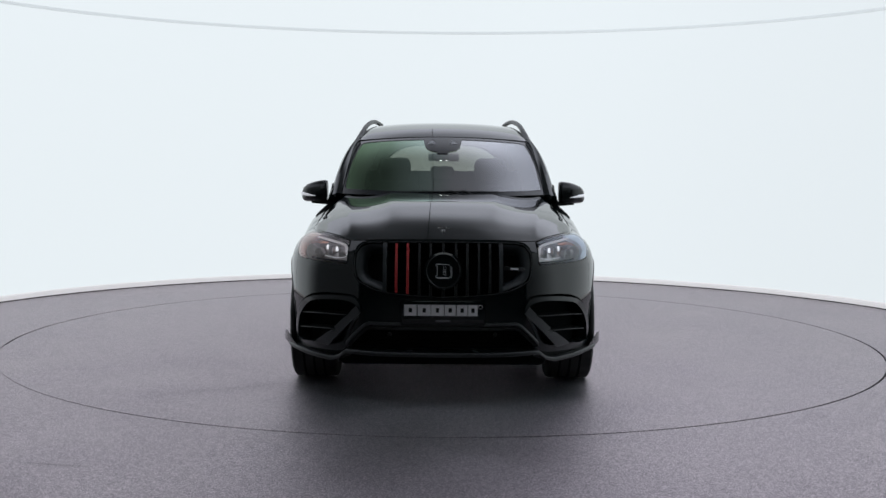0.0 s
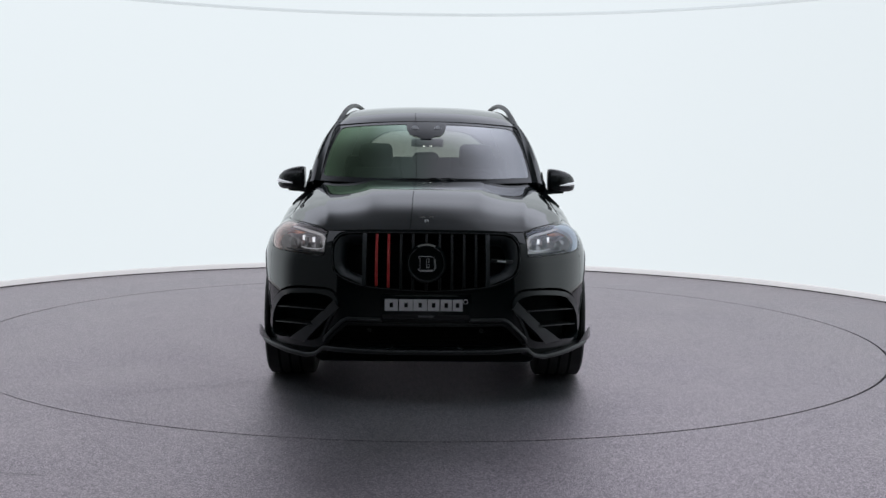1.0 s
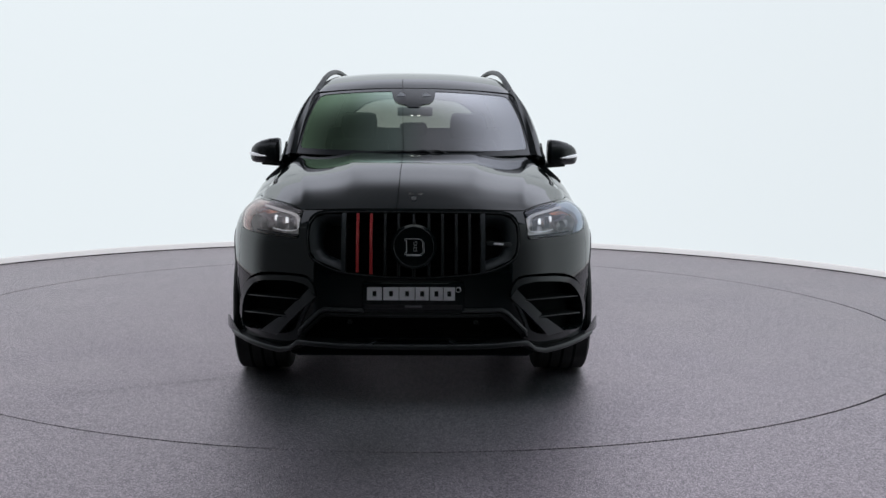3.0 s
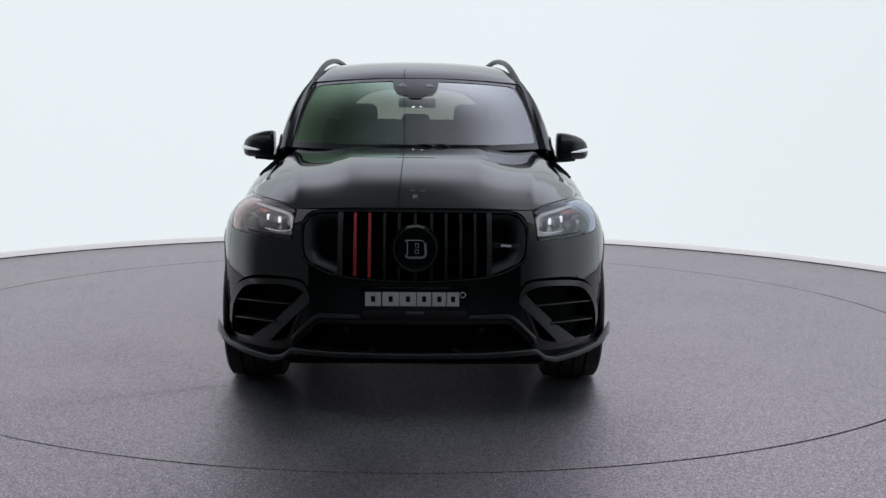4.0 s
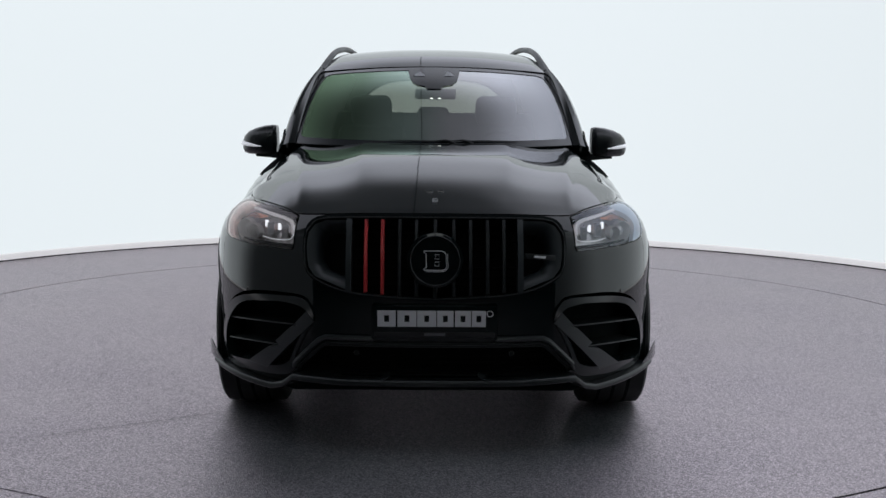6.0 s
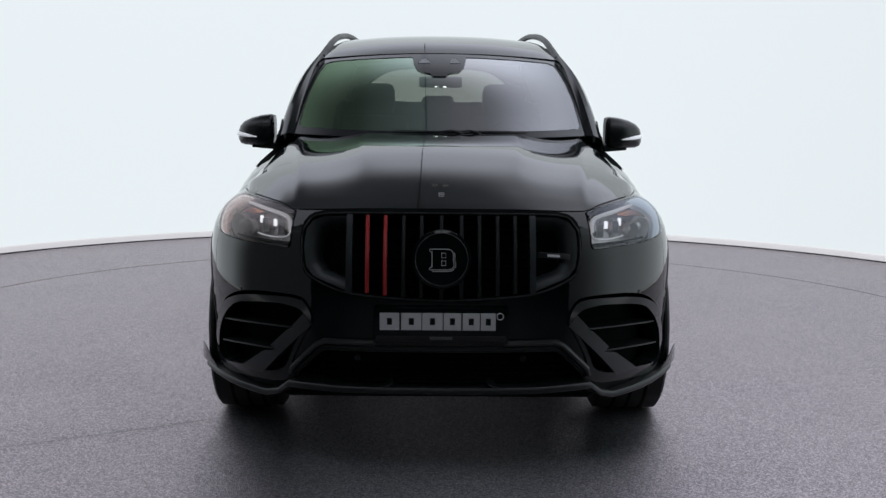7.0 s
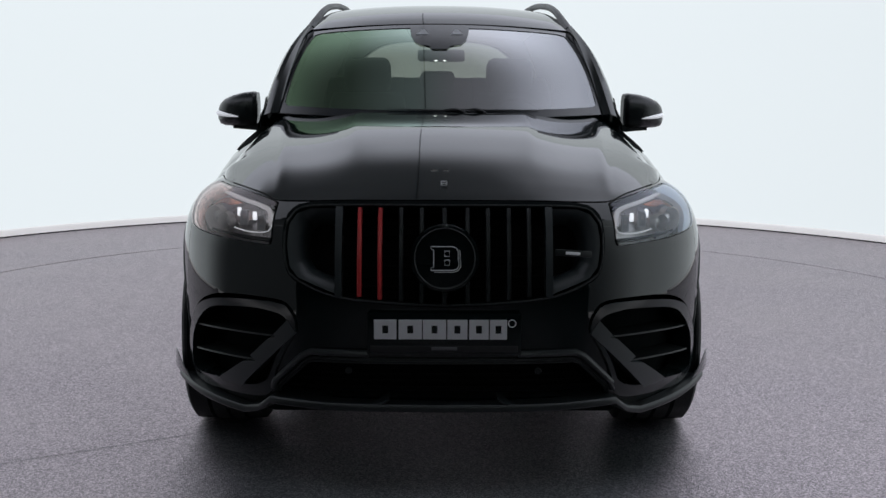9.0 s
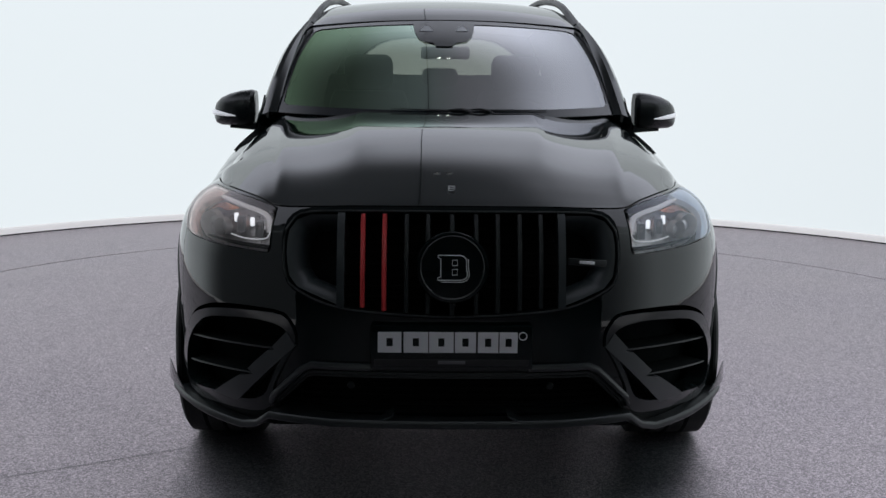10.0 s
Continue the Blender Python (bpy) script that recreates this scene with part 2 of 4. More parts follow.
# wall glow fades and leans by hand to place reflections on the fenders
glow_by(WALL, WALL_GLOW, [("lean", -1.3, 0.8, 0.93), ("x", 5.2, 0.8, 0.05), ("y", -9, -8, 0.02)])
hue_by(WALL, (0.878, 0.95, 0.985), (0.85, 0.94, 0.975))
# unseen ceiling glows in painted zones, for reflections in hood and windscreen
glow_by(CEIL, WALL_GLOW, [("r", 1.1, 3.0, 0.95), ("x", -0.3, 2.2, 0.28), ("x", 2.5, 4.6, -0.24), ("y", 3.5, 2.7, 0.07), ("y", 2.6, 3.8, 0.075)])
FLOOR = floor_material("grey_mineral_floor", (0.033, 0.045, 0.047))
SCUFF = material("grey_scuff", (0.10, 0.105, 0.11), rough=0.5, ior=1.9)
JOINT = material("dark_joint_gap", (0.012, 0.011, 0.012), rough=0.8)


# ---- building helpers ----
def part(name, bm, mat, parent=None, label="", sharp=35):
    """Links a bmesh as one mesh object, under a thing or a part."""
    me = bpy.data.meshes.new(name)
    for f in bm.faces:
        f.smooth = True
    bm.to_mesh(me)
    bm.free()
    me.set_sharp_from_angle(angle=radians(sharp))
    me.materials.append(mat)
    ob = new(name, me)
    if parent:
        ob.parent = parent
    if label:
        tagged(ob, label)
    return ob


def inside(p, poly):
    x, y = p
    hit = False
    for i in range(len(poly)):
        (x0, y0), (x1, y1) = poly[i - 1], poly[i]
        if (y0 > y) != (y1 > y) and x < x0 + (y - y0) / (y1 - y0) * (x1 - x0):
            hit = not hit
    return hit


def flow(points, step, closed=True, rounded=True):
    """The points joined by a smooth curve (or straight), cut into pieces of about step."""
    n, out = len(points), []
    for i in range(n if closed else n - 1):
        a, b = np.array(points[i], float), np.array(points[(i + 1) % n], float)
        before = np.array(points[i - 1] if closed or i else points[i], float)
        after = np.array(points[(i + 2) % n] if closed or i + 2 < n else points[(i + 1) % n], float)
        k = max(1, int(np.linalg.norm(b - a) / step + 0.5))
        for j in range(k):
            s = j / k
            if rounded:
                ma, mb = (b - before) / 2, (after - a) / 2
                out.append(a * (2 * s**3 - 3 * s * s + 1) + ma * (s**3 - 2 * s * s + s) + b * (3 * s * s - 2 * s**3) + mb * (s**3 - s * s))
            else:
                out.append(a + (b - a) * s)
    if not closed:
        out.append(np.array(points[-1], float))
    return [tuple(p) for p in out]


def sheet(outline, holes, step, place, depth=0.0, inner=None):
    """A sheet cut to an outline with holes in two measures, laid in space by place(a, b, 0); its rims turn in by depth."""
    verts, edges = [], []
    for loop in (outline, *holes):
        k = len(verts)
        verts += [Vector(p) for p in loop]
        edges += [(k + i, k + (i + 1) % len(loop)) for i in range(len(loop))]
    rim = np.array([tuple(v) for v in verts])
    lo, hi = rim.min(0), rim.max(0)
    rows = max(2, int((hi[1] - lo[1]) / step))
    for i in range(1, rows):
        b = lo[1] + (hi[1] - lo[1]) * i / rows
        cols = max(2, int((hi[0] - lo[0]) / step))
        for j in range(cols + 1):
            a = lo[0] + (hi[0] - lo[0]) * (j + 0.5 * (i % 2)) / cols
            if np.min(np.hypot(rim[:, 0] - a, rim[:, 1] - b)) > 0.45 * step and inside((a, b), outline) and not any(inside((a, b), h) for h in holes):
                verts.append(Vector((a, b)))
    vs, _, fs, *_ = delaunay_2d_cdt(verts, edges, [], 0, 1e-6)
    bm = bmesh.new()
    made = {}

    def vert(i):
        if i not in made:
            made[i] = bm.verts.new(place(vs[i][0], vs[i][1], 0.0))
        return made[i]

    where = {}
    for f in fs:
        c = sum((vs[i] for i in f), Vector((0, 0))) / len(f)
        if inside(c, outline) and not any(inside(c, h) for h in holes):
            try:
                bm.faces.new([vert(i) for i in f])
            except ValueError:
                pass
    for i, v in made.items():
        where[v] = vs[i]
    if depth:
        border = [e for e in bm.edges if len(e.link_faces) == 1]
        under = {}
        border = [e for e in border if abs(where[e.verts[0]][0]) > 1e-6 or abs(where[e.verts[1]][0]) > 1e-6]
        for e in border:
            for v in e.verts:
                if v not in under:
                    under[v] = bm.verts.new(place(where[v][0], where[v][1], depth))
        for e in border:
            a, b = e.verts
            bm.faces.new((a, b, under[b], under[a]))
    bmesh.ops.recalc_face_normals(bm, faces=bm.faces)
    return bm


def both_sides(bm):
    """Adds the mirror image across x = 0."""
    ret = bmesh.ops.duplicate(bm, geom=bm.verts[:] + bm.edges[:] + bm.faces[:])
    vs = [g for g in ret["geom"] if isinstance(g, bmesh.types.BMVert)]
    for v in vs:
        v.co.x = -v.co.x
    bmesh.ops.reverse_faces(bm, faces=[g for g in ret["geom"] if isinstance(g, bmesh.types.BMFace)])
    bmesh.ops.remove_doubles(bm, verts=[v for v in bm.verts if abs(v.co.x) < 1e-4], dist=2e-4)
    return bm


def flip(bm, side):
    if side < 0:
        for v in bm.verts:
            v.co.x = -v.co.x
        bmesh.ops.reverse_faces(bm, faces=bm.faces[:])
    return bm


def box(cx, cy, cz, sx, sy, sz, bevel=0.01, seg=2, m=None):
    bm = bmesh.new()
    bmesh.ops.create_cube(bm, size=1)
    for v in bm.verts:
        v.co = Vector((v.co.x * sx, v.co.y * sy, v.co.z * sz))
    if bevel:
        bmesh.ops.bevel(bm, geom=bm.edges[:], offset=min(bevel, 0.45 * min(sx, sy, sz)), segments=seg, profile=0.5, affect="EDGES")
    if m:
        bmesh.ops.transform(bm, matrix=m, verts=bm.verts)
    bmesh.ops.translate(bm, vec=(cx, cy, cz), verts=bm.verts)
    return bm


def join(*bms):
    out = bmesh.new()
    for bm in bms:
        me = bpy.data.meshes.new("joined")
        bm.to_mesh(me)
        bm.free()
        out.from_mesh(me)
        bpy.data.meshes.remove(me)
    return out


def loft(rings, closed=True, caps=True):
    """A skin over rings of points, each ring with the same count."""
    bm = bmesh.new()
    vs = [[bm.verts.new(p) for p in r] for r in rings]
    n = len(rings[0])
    for a, b in zip(vs, vs[1:]):
        for i in range(n if closed else n - 1):
            j = (i + 1) % n
            bm.faces.new((a[i], a[j], b[j], b[i]))
    if closed and caps:
        bm.faces.new(vs[0][::-1])
        bm.faces.new(vs[-1])
    bmesh.ops.recalc_face_normals(bm, faces=bm.faces)
    return bm


def tube(points, r, seg=8, flat=1.0, closed=False):
    """A round or flattened bar along points; r may be one radius or one for each point."""
    pts = [Vector(p) for p in points]
    rings = []
    for i, p in enumerate(pts):
        if closed:
            d = (pts[(i + 1) % len(pts)] - pts[i - 1]).normalized()
        else:
            d = (pts[min(i + 1, len(pts) - 1)] - pts[max(i - 1, 0)]).normalized()
        up = Vector((0, 0, 1)) if abs(d.z) < 0.9 else Vector((0, 1, 0))
        u = d.cross(up).normalized()
        w = u.cross(d).normalized()
        k = r[i] if isinstance(r, (list, tuple)) else r
        rings.append([p + u * (k * math.cos(2 * math.pi * j / seg)) + w * (k * flat * math.sin(2 * math.pi * j / seg)) for j in range(seg)])
    if closed:
        rings.append(rings[0])
        bm = loft(rings, caps=False)
        bmesh.ops.remove_doubles(bm, verts=bm.verts[:], dist=1e-6)
        return bm
    return loft(rings)


def turned(profile, seg, axis="x", caps=False):
    """A profile of (along, radius) turned round an axis."""
    rings = []
    for k in range(seg + 1):
        a = 2 * math.pi * k / seg
        ring = []
        for s, r in profile:
            ring.append((s, r * math.cos(a), r * math.sin(a)) if axis == "x" else (r * math.cos(a), s, r * math.sin(a)) if axis == "y" else (r * math.cos(a), r * math.sin(a), s))
        rings.append(ring)
    bm = loft(rings, closed=False)
    bmesh.ops.remove_doubles(bm, verts=bm.verts[:], dist=1e-6)
    bmesh.ops.recalc_face_normals(bm, faces=bm.faces)
    return bm


def empty(name, label, category, group=""):
    return tagged(new(name), label, category, group)


# ---- the place: round backlit wall, turntable, floor, ceiling and the dim hall in front ----
CENTRE, WALL_R, TABLE_R, OPEN, TOP = 2.57, 4.97, 3.49, 155.0, 3.55


def arc_band(profile, r0=0.0, seg=140):
    """A profile of (out, height) swept round the wall's arc, which is open towards the hall."""
    rings = []
    for k in range(seg + 1):
        a = radians(-OPEN + 2 * OPEN * k / seg)
        rings.append([((WALL_R + o) * math.sin(a), CENTRE + (WALL_R + o) * math.cos(a), z) for o, z in profile])
    return loft(rings)


cove = [(-0.02 + 0.0, 0.0), (0.0, 0.05), (0.0, 3.35), (-0.05, 3.47), (-0.15, TOP), (0.10, TOP), (0.10, 0.0)]
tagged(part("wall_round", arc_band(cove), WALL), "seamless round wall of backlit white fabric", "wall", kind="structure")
tagged(part("trim", arc_band([(-0.001, 3.01), (-0.008, 3.015), (-0.008, 3.042), (-0.001, 3.047)]), SEAM), "thin grey horizontal seam in the white fabric wall", "trim", kind="structure")
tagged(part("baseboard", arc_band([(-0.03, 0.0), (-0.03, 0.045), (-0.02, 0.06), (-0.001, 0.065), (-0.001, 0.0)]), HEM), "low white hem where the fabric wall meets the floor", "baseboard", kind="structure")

# dark strip standing in for the shadow line at the hem's foot
tagged(part("trim", arc_band([(-0.036, 0.0), (-0.036, 0.007), (-0.031, 0.009), (-0.031, 0.0)]), JOINT), "thin dark strip drawn as the shadow line under the white hem", "trim", kind="structure")


def disc_ring(r0, r1, z, seg=160, rings=10, lip=0.0):
    prof = [(r0 + (r1 - r0) * i / rings, z) for i in range(rings + 1)]
    if lip:
        prof = [(r0, z - lip)] + prof
    bm = bmesh.new()
    vs = [[bm.verts.new((r * math.cos(2 * math.pi * k / seg), CENTRE + r * math.sin(2 * math.pi * k / seg), h)) for r, h in prof] for k in range(seg)]
    for k in range(seg):
        a, b = vs[k], vs[(k + 1) % seg]
        for i in range(len(prof) - 1):
            bm.faces.new((a[i], a[i + 1], b[i + 1], b[i]))
    bmesh.ops.recalc_face_normals(bm, faces=bm.faces)
    return bm


tagged(part("floor", disc_ring(TABLE_R + 0.017, 17.0, 0.0, lip=0.05), FLOOR), "dark grey mineral floor with a fine grain", "floor", kind="structure")
table = bmesh.new()
rim_ring = [table.verts.new((TABLE_R * math.cos(2 * math.pi * k / 160), CENTRE + TABLE_R * math.sin(2 * math.pi * k / 160), 0)) for k in range(160)]
low_ring = [table.verts.new((v.co.x, v.co.y, -0.05)) for v in rim_ring]
table.faces.new(rim_ring)
for k in range(160):
    table.faces.new((rim_ring[k - 1], rim_ring[k], low_ring[k], low_ring[k - 1]))
bmesh.ops.recalc_face_normals(table, faces=table.faces)
tagged(part("turntable", table, FLOOR), "flush round turntable with the same grey mineral floor", "turntable", kind="structure")
tagged(part("floor_joint", disc_ring(TABLE_R - 0.05, TABLE_R + 0.06, -0.045, rings=1), JOINT), "dark gap round the turntable", "joint", kind="structure")

for a0, a1 in ((188, 289), (14, 82)):
    fill = bmesh.new()
    rims = [[fill.verts.new((r * math.cos(radians(a)), CENTRE + r * math.sin(radians(a)), -.0025 - .004 * (abs(a - (a0 + a1) / 2) / (a1 - a0) * 2) ** 6)) for a in np.linspace(a0, a1, 90)] for r in (TABLE_R - .001, TABLE_R + .018)]
    for k in range(89):
        fill.faces.new((rims[0][k], rims[1][k], rims[1][k + 1], rims[0][k + 1]))
    bmesh.ops.recalc_face_normals(fill, faces=fill.faces)
    tagged(part("joint_filling", fill, FLOOR), "grey grit packed into the turntable joint", "joint", kind="structure")

for pts in ([(-1.72, .19), (-1.45, .34), (-1.2, .48), (-1.0, .60)], [(-2.6, -1.35), (-2.2, -1.48), (-1.7, -1.58)]):
    strip = bmesh.new()
    left = [strip.verts.new((x, y - .0025, .001)) for x, y in pts]
    right = [strip.verts.new((x, y + .0025, .001)) for x, y in pts]
    for k in range(len(pts) - 1):
        strip.faces.new((left[k], left[k + 1], right[k + 1], right[k]))
    tagged(part("scuff_mark", strip, SCUFF), "thin grey scuff line on the mineral floor", "floor mark", kind="structure")

lid = bmesh.new()
bmesh.ops.create_circle(lid, cap_ends=True, segments=120, radius=WALL_R + 0.1)
bmesh.ops.translate(lid, vec=(0, CENTRE, TOP + 0.004), verts=lid.verts)
for v in lid.verts:
    v.co.y = max(v.co.y, -1.0)
bmesh.ops.remove_doubles(lid, verts=lid.verts[:], dist=1e-4)
top_face = bmesh.ops.extrude_face_region(lid, geom=lid.faces[:])
bmesh.ops.translate(lid, vec=(0, 0, 0.08), verts=[g for g in top_face["geom"] if isinstance(g, bmesh.types.BMVert)])
bmesh.ops.recalc_face_normals(lid, faces=lid.faces)
tagged(part("ceiling", lid, CEIL), "round white stretched fabric ceiling with a painted glow", "ceiling", kind="structure")
tagged(part("ceiling_joint", box(-0.16, 3.2, TOP - 0.004, 0.008, 8.3, 0.012, 0.002), DARK_SEAM), "dark straight joint across the fabric ceiling", "trim", kind="structure")
for nm, args in (("wall_south", (0, -13, 2.2, 20, 0.2, 4.4)), ("wall_north", (0, 9.2, 2.2, 20, 0.2, 4.4)), ("wall_west", (-10, -1.9, 2.2, 0.2, 22.4, 4.4)), ("wall_east", (10, -1.9, 2.2, 0.2, 22.4, 4.4)), ("ceiling_hall", (0, -1.9, 4.47, 20.4, 22.6, 0.2))):
    tagged(part(nm, box(*args, 0), HALL), "plain dark plaster of the unlit hall", "ceiling" if "ceil" in nm else "wall", kind="structure")


# flat unseen panels over the way in, added as fill for floor and car
def fill_panel(x, y):
    lamp = empty("fill_light", "flat white fill panel added unseen on the hall ceiling", "ceiling light", "hall panel lamps")
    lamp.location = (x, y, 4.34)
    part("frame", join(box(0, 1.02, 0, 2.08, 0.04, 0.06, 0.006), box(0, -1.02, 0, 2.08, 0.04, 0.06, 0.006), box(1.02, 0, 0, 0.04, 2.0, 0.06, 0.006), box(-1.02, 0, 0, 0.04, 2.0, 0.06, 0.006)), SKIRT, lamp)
    part("diffuser", box(0, 0, 0.01, 1.99, 1.99, 0.03, 0.004), FILL_DIFFUSER, lamp)
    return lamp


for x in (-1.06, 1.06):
    fill_panel(x, -6.2)


# a pair of pin spots set into the fabric ceiling over the windscreen
def pin_spot(x, y):
    spot = empty("pin_spot", "tiny lit white spot lamp under the fabric ceiling", "ceiling light", "pin spots over the car")
    spot.location = (x, y, TOP)
    part("can", turned([(.0, .026), (-.030, .026), (-.034, .025), (-.034, .0225)], 24, "z"), SKIRT, spot, "short white lamp can")
    part("baffle", turned([(.0, .022), (-.0335, .022)], 24, "z"), MIRROR_BACK, spot, "dark grey inner baffle")
    part("lens", turned([(-.002, .0215), (-.004, .012), (-.005, .0)], 24, "z"), PIN, spot, "lit white lens")


for x in (-.03, .068):
    pin_spot(x, 3.6)

# ---- the car's surfaces ----
def curve(pts):
    """A smooth curve through (x, y) pairs that keeps their order."""
    xs, ys = np.array(pts, float).T
    h, d = np.diff(xs), np.diff(ys) / np.diff(xs)
    m = np.empty_like(xs)
    m[0], m[-1] = d[0], d[-1]
    for i in range(1, len(xs) - 1):
        m[i] = 0 if d[i - 1] * d[i] <= 0 else 3 * (h[i - 1] + h[i]) / ((2 * h[i] + h[i - 1]) / d[i - 1] + (h[i] + 2 * h[i - 1]) / d[i])
    def at(x):
        x = min(max(x, xs[0]), xs[-1])
        i = min(max(int(np.searchsorted(xs, x)) - 1, 0), len(xs) - 2)
        s = (x - xs[i]) / h[i]
        return float(ys[i] * (1 + 2 * s) * (1 - s) ** 2 + h[i] * m[i] * s * (1 - s) ** 2 + ys[i + 1] * s * s * (3 - 2 * s) + h[i] * m[i + 1] * s * s * (s - 1))
    return at
nose = curve([(.12, .11), (.25, .03), (.33, 0), (.45, -.015), (.65, -.02), (.8, -.005), (.9, .025), (.97, .06), (1.02, .10), (1.08, .17), (1.15, .24)])
flank = curve([(.1, .99), (.3, 1.01), (.6, 1.022), (.8, 1.018), (.87, 1.008), (.93, .985), (.98, .942), (1.01, .893), (1.04, .840), (1.07, .78), (1.10, .71), (1.15, .58)])
def back(a):
    return .75 * (1 - (1 - min(a, 1) ** 3.2) ** .556)
A_TABLE = 1 - (1 - np.linspace(0, 1, 400)) ** 2
Q_TABLE = np.concatenate([[0], np.cumsum(np.hypot(np.diff(A_TABLE) * 1.005, np.diff([back(a) for a in A_TABLE])))])
Q_END = float(Q_TABLE[-1])
crown = curve([(.05, .985), (.083, 1.000), (.11, 1.011), (.15, 1.0255), (.25, 1.058), (.43, 1.1085), (.6, 1.147), (.8, 1.186), (1.0, 1.2155), (1.2, 1.238), (1.4, 1.256), (1.7, 1.275)])
hollow = curve([(.05, .044), (.25, .034), (.4, .032), (.6, .034), (.9, .042), (1.15, .045), (1.35, .042), (1.7, .036)])
hood_side = curve([(.3, .862), (.72, .862), (.86, .880), (1.0, .892), (1.2, .882), (1.4, .858), (1.6, .832)])
crest = curve([(.0, .56), (.35, .59), (1.55, .71)])
front_z = curve([(0, 1.002), (.3, 1.0), (.48, .993), (.569, .990), (.66, 1.011), (.77, 1.021), (.862, 1.0215)])
def smooth(e0, e1, v):
    s = min(max((v - e0) / (e1 - e0), 0), 1)
    return s * s * (3 - 2 * s)
def over(d, r):
    """d where it is positive, eased in over about r."""
    return .5 * (d + math.sqrt(d * d + r * r))
def hood_base(x, y):
    """The hood before its sides roll down: a centre dome, a hollow beside it that flattens out to the crease, and the shoulder."""
    x = abs(x)
    b, dome = crest(y), .372 - .05 * smooth(1.2, .2, y)
    deep = hollow(y)
    z = crown(y) - .006 * min(x / dome, 1) ** 2
    soft = smooth(dome - .15, b + .12, x)
    s = min(over(x - dome, .009) / (b - dome), 1)
    z -= deep * (soft + (1 - (1 - s) ** 2.0 - soft) * smooth(.22, .75, y))
    z -= .27 * (1 + .2 * smooth(1.25, .5, y)) * max(x - b, 0) * smooth(-.012, .03, x - b)
    return z
def flank_z(x):
    lo, hi = .9, 1.15
    for _ in range(30):
        m = (lo + hi) / 2
        lo, hi = (m, hi) if flank(m) > x else (lo, m)
    return lo
def nose_y(x, z):
    lo, hi = 0., 1.
    w = flank(z)
    a = min(abs(x) / w, 1.)
    return nose(z) + back(a)
front_y = curve([(x, nose_y(x, front_z(x)) - .004) for x in np.linspace(0, .862, 40)])
lift = curve([(.3, 0), (.7, 0), (.88, 0), (1.0, .001), (1.16, .023), (1.3, .046), (1.45, .070), (1.65, .094), (1.9, .10), (5.2, .10)])
def hood_open(x, y):
    yf = front_y(min(x, .862))
    fix = front_z(min(x, .862)) - hood_base(x, yf)
    return hood_base(x, y) + fix * math.exp(-max(y - yf, 0) / .12)
edge_drop = curve([(y, max(hood_open(hood_side(y), y) - flank_z(hood_side(y) + .003) - lift(y), 0) * smooth(.70, .86, y)) for y in np.linspace(.66, 1.7, 40)])
def hood_z(x, y):
    """The hood's top, rolled down along its sides to meet the fenders."""
    x = abs(x)
    roll = max(x - hood_side(y) + .125, 0) / .125
    return hood_open(x, y) - edge_drop(y) * roll ** 2
def skin(q, z):
    """The body's outer skin: q metres round the plan from the middle of the nose, at height z."""
    s = -1 if q < 0 else 1
    q = abs(q)
    a = float(np.interp(min(q, Q_END), Q_TABLE, A_TABLE))
    y = nose(z) + back(a) + max(q - Q_END, 0)
    return (s * a * flank(z - lift(y)), y, z)
def round_x(x, z):
    lo, hi = 0., Q_END
    for _ in range(40):
        m = (lo + hi) / 2
        lo, hi = (m, hi) if skin(m, z)[0] < abs(x) else (lo, m)
    return math.copysign(lo, x)
def round_y(y, z):
    d = y - nose(z)
    if d >= .75: return Q_END + d - .75
    lo, hi = 0., 1.
    for _ in range(40):
        m = (lo + hi) / 2
        lo, hi = (m, hi) if back(m) < d else (lo, m)
    return float(np.interp(lo, A_TABLE, Q_TABLE))


def skin_at(side=1, out=0.0):
    """Places (q, z) on the body's skin, out metres proud of it; depth goes inwards."""
    def place(q, z, depth):
        p = Vector(skin(q, z))
        a, b = Vector(skin(q + 0.004, z)) - p, Vector(skin(q, z + 0.004)) - p
        n = a.cross(b).normalized()
        if n.y > 0 and p.y < 0.6 or n.dot(Vector((p.x, p.y - 2.2, 0))) < 0:
            n = -n
        p = p + n * (out - depth)
        return Vector((side * p.x, p.y, p.z))
    return place


car = tagged(new("car"), "gloss black large SUV with slatted grille on the turntable", "car")
car.location = (0, 2.6, 0)


def carpart(name, bm, mat, label="", sharp=35):
    ob = part(name, bm, mat, car, label, sharp)
    ob.matrix_parent_inverse = Matrix.Translation((0, -2.6, 0))
    return ob


# outlines on the skin, in (q, z)
LAMP = flow([(.632, .984), (.778, 1.004), (1.0, 1.014), (1.22, 1.012), (1.30, .995), (1.27, .955), (1.209, .920), (1.149, .886), (1.079, .865), (.899, .854), (.76, .85), (.655, .846), (.606, .845), (.600, .86), (.605, .90), (.618, .96)], .02)
GRILLE = flow([(0, .999), (.3, .997), (.50, .989), (.556, .968), (.565, .921), (.550, .814), (.531, .751), (.48, .717), (.365, .678), (.181, .656), (0, .648)], .03, closed=False)
INTAKE = flow([(.500, .560), (.520, .625), (.575, .652), (.759, .648), (.896, .625), (.997, .578), (1.075, .485), (1.105, .40), (1.10, .335), (.99, .298), (.80, .302), (.66, .306), (.614, .322), (.594, .352), (.583, .405), (.54, .49)], .02)
ICX, ICZ = sum(p[0] for p in INTAKE) / len(INTAKE), sum(p[1] for p in INTAKE) / len(INTAKE)
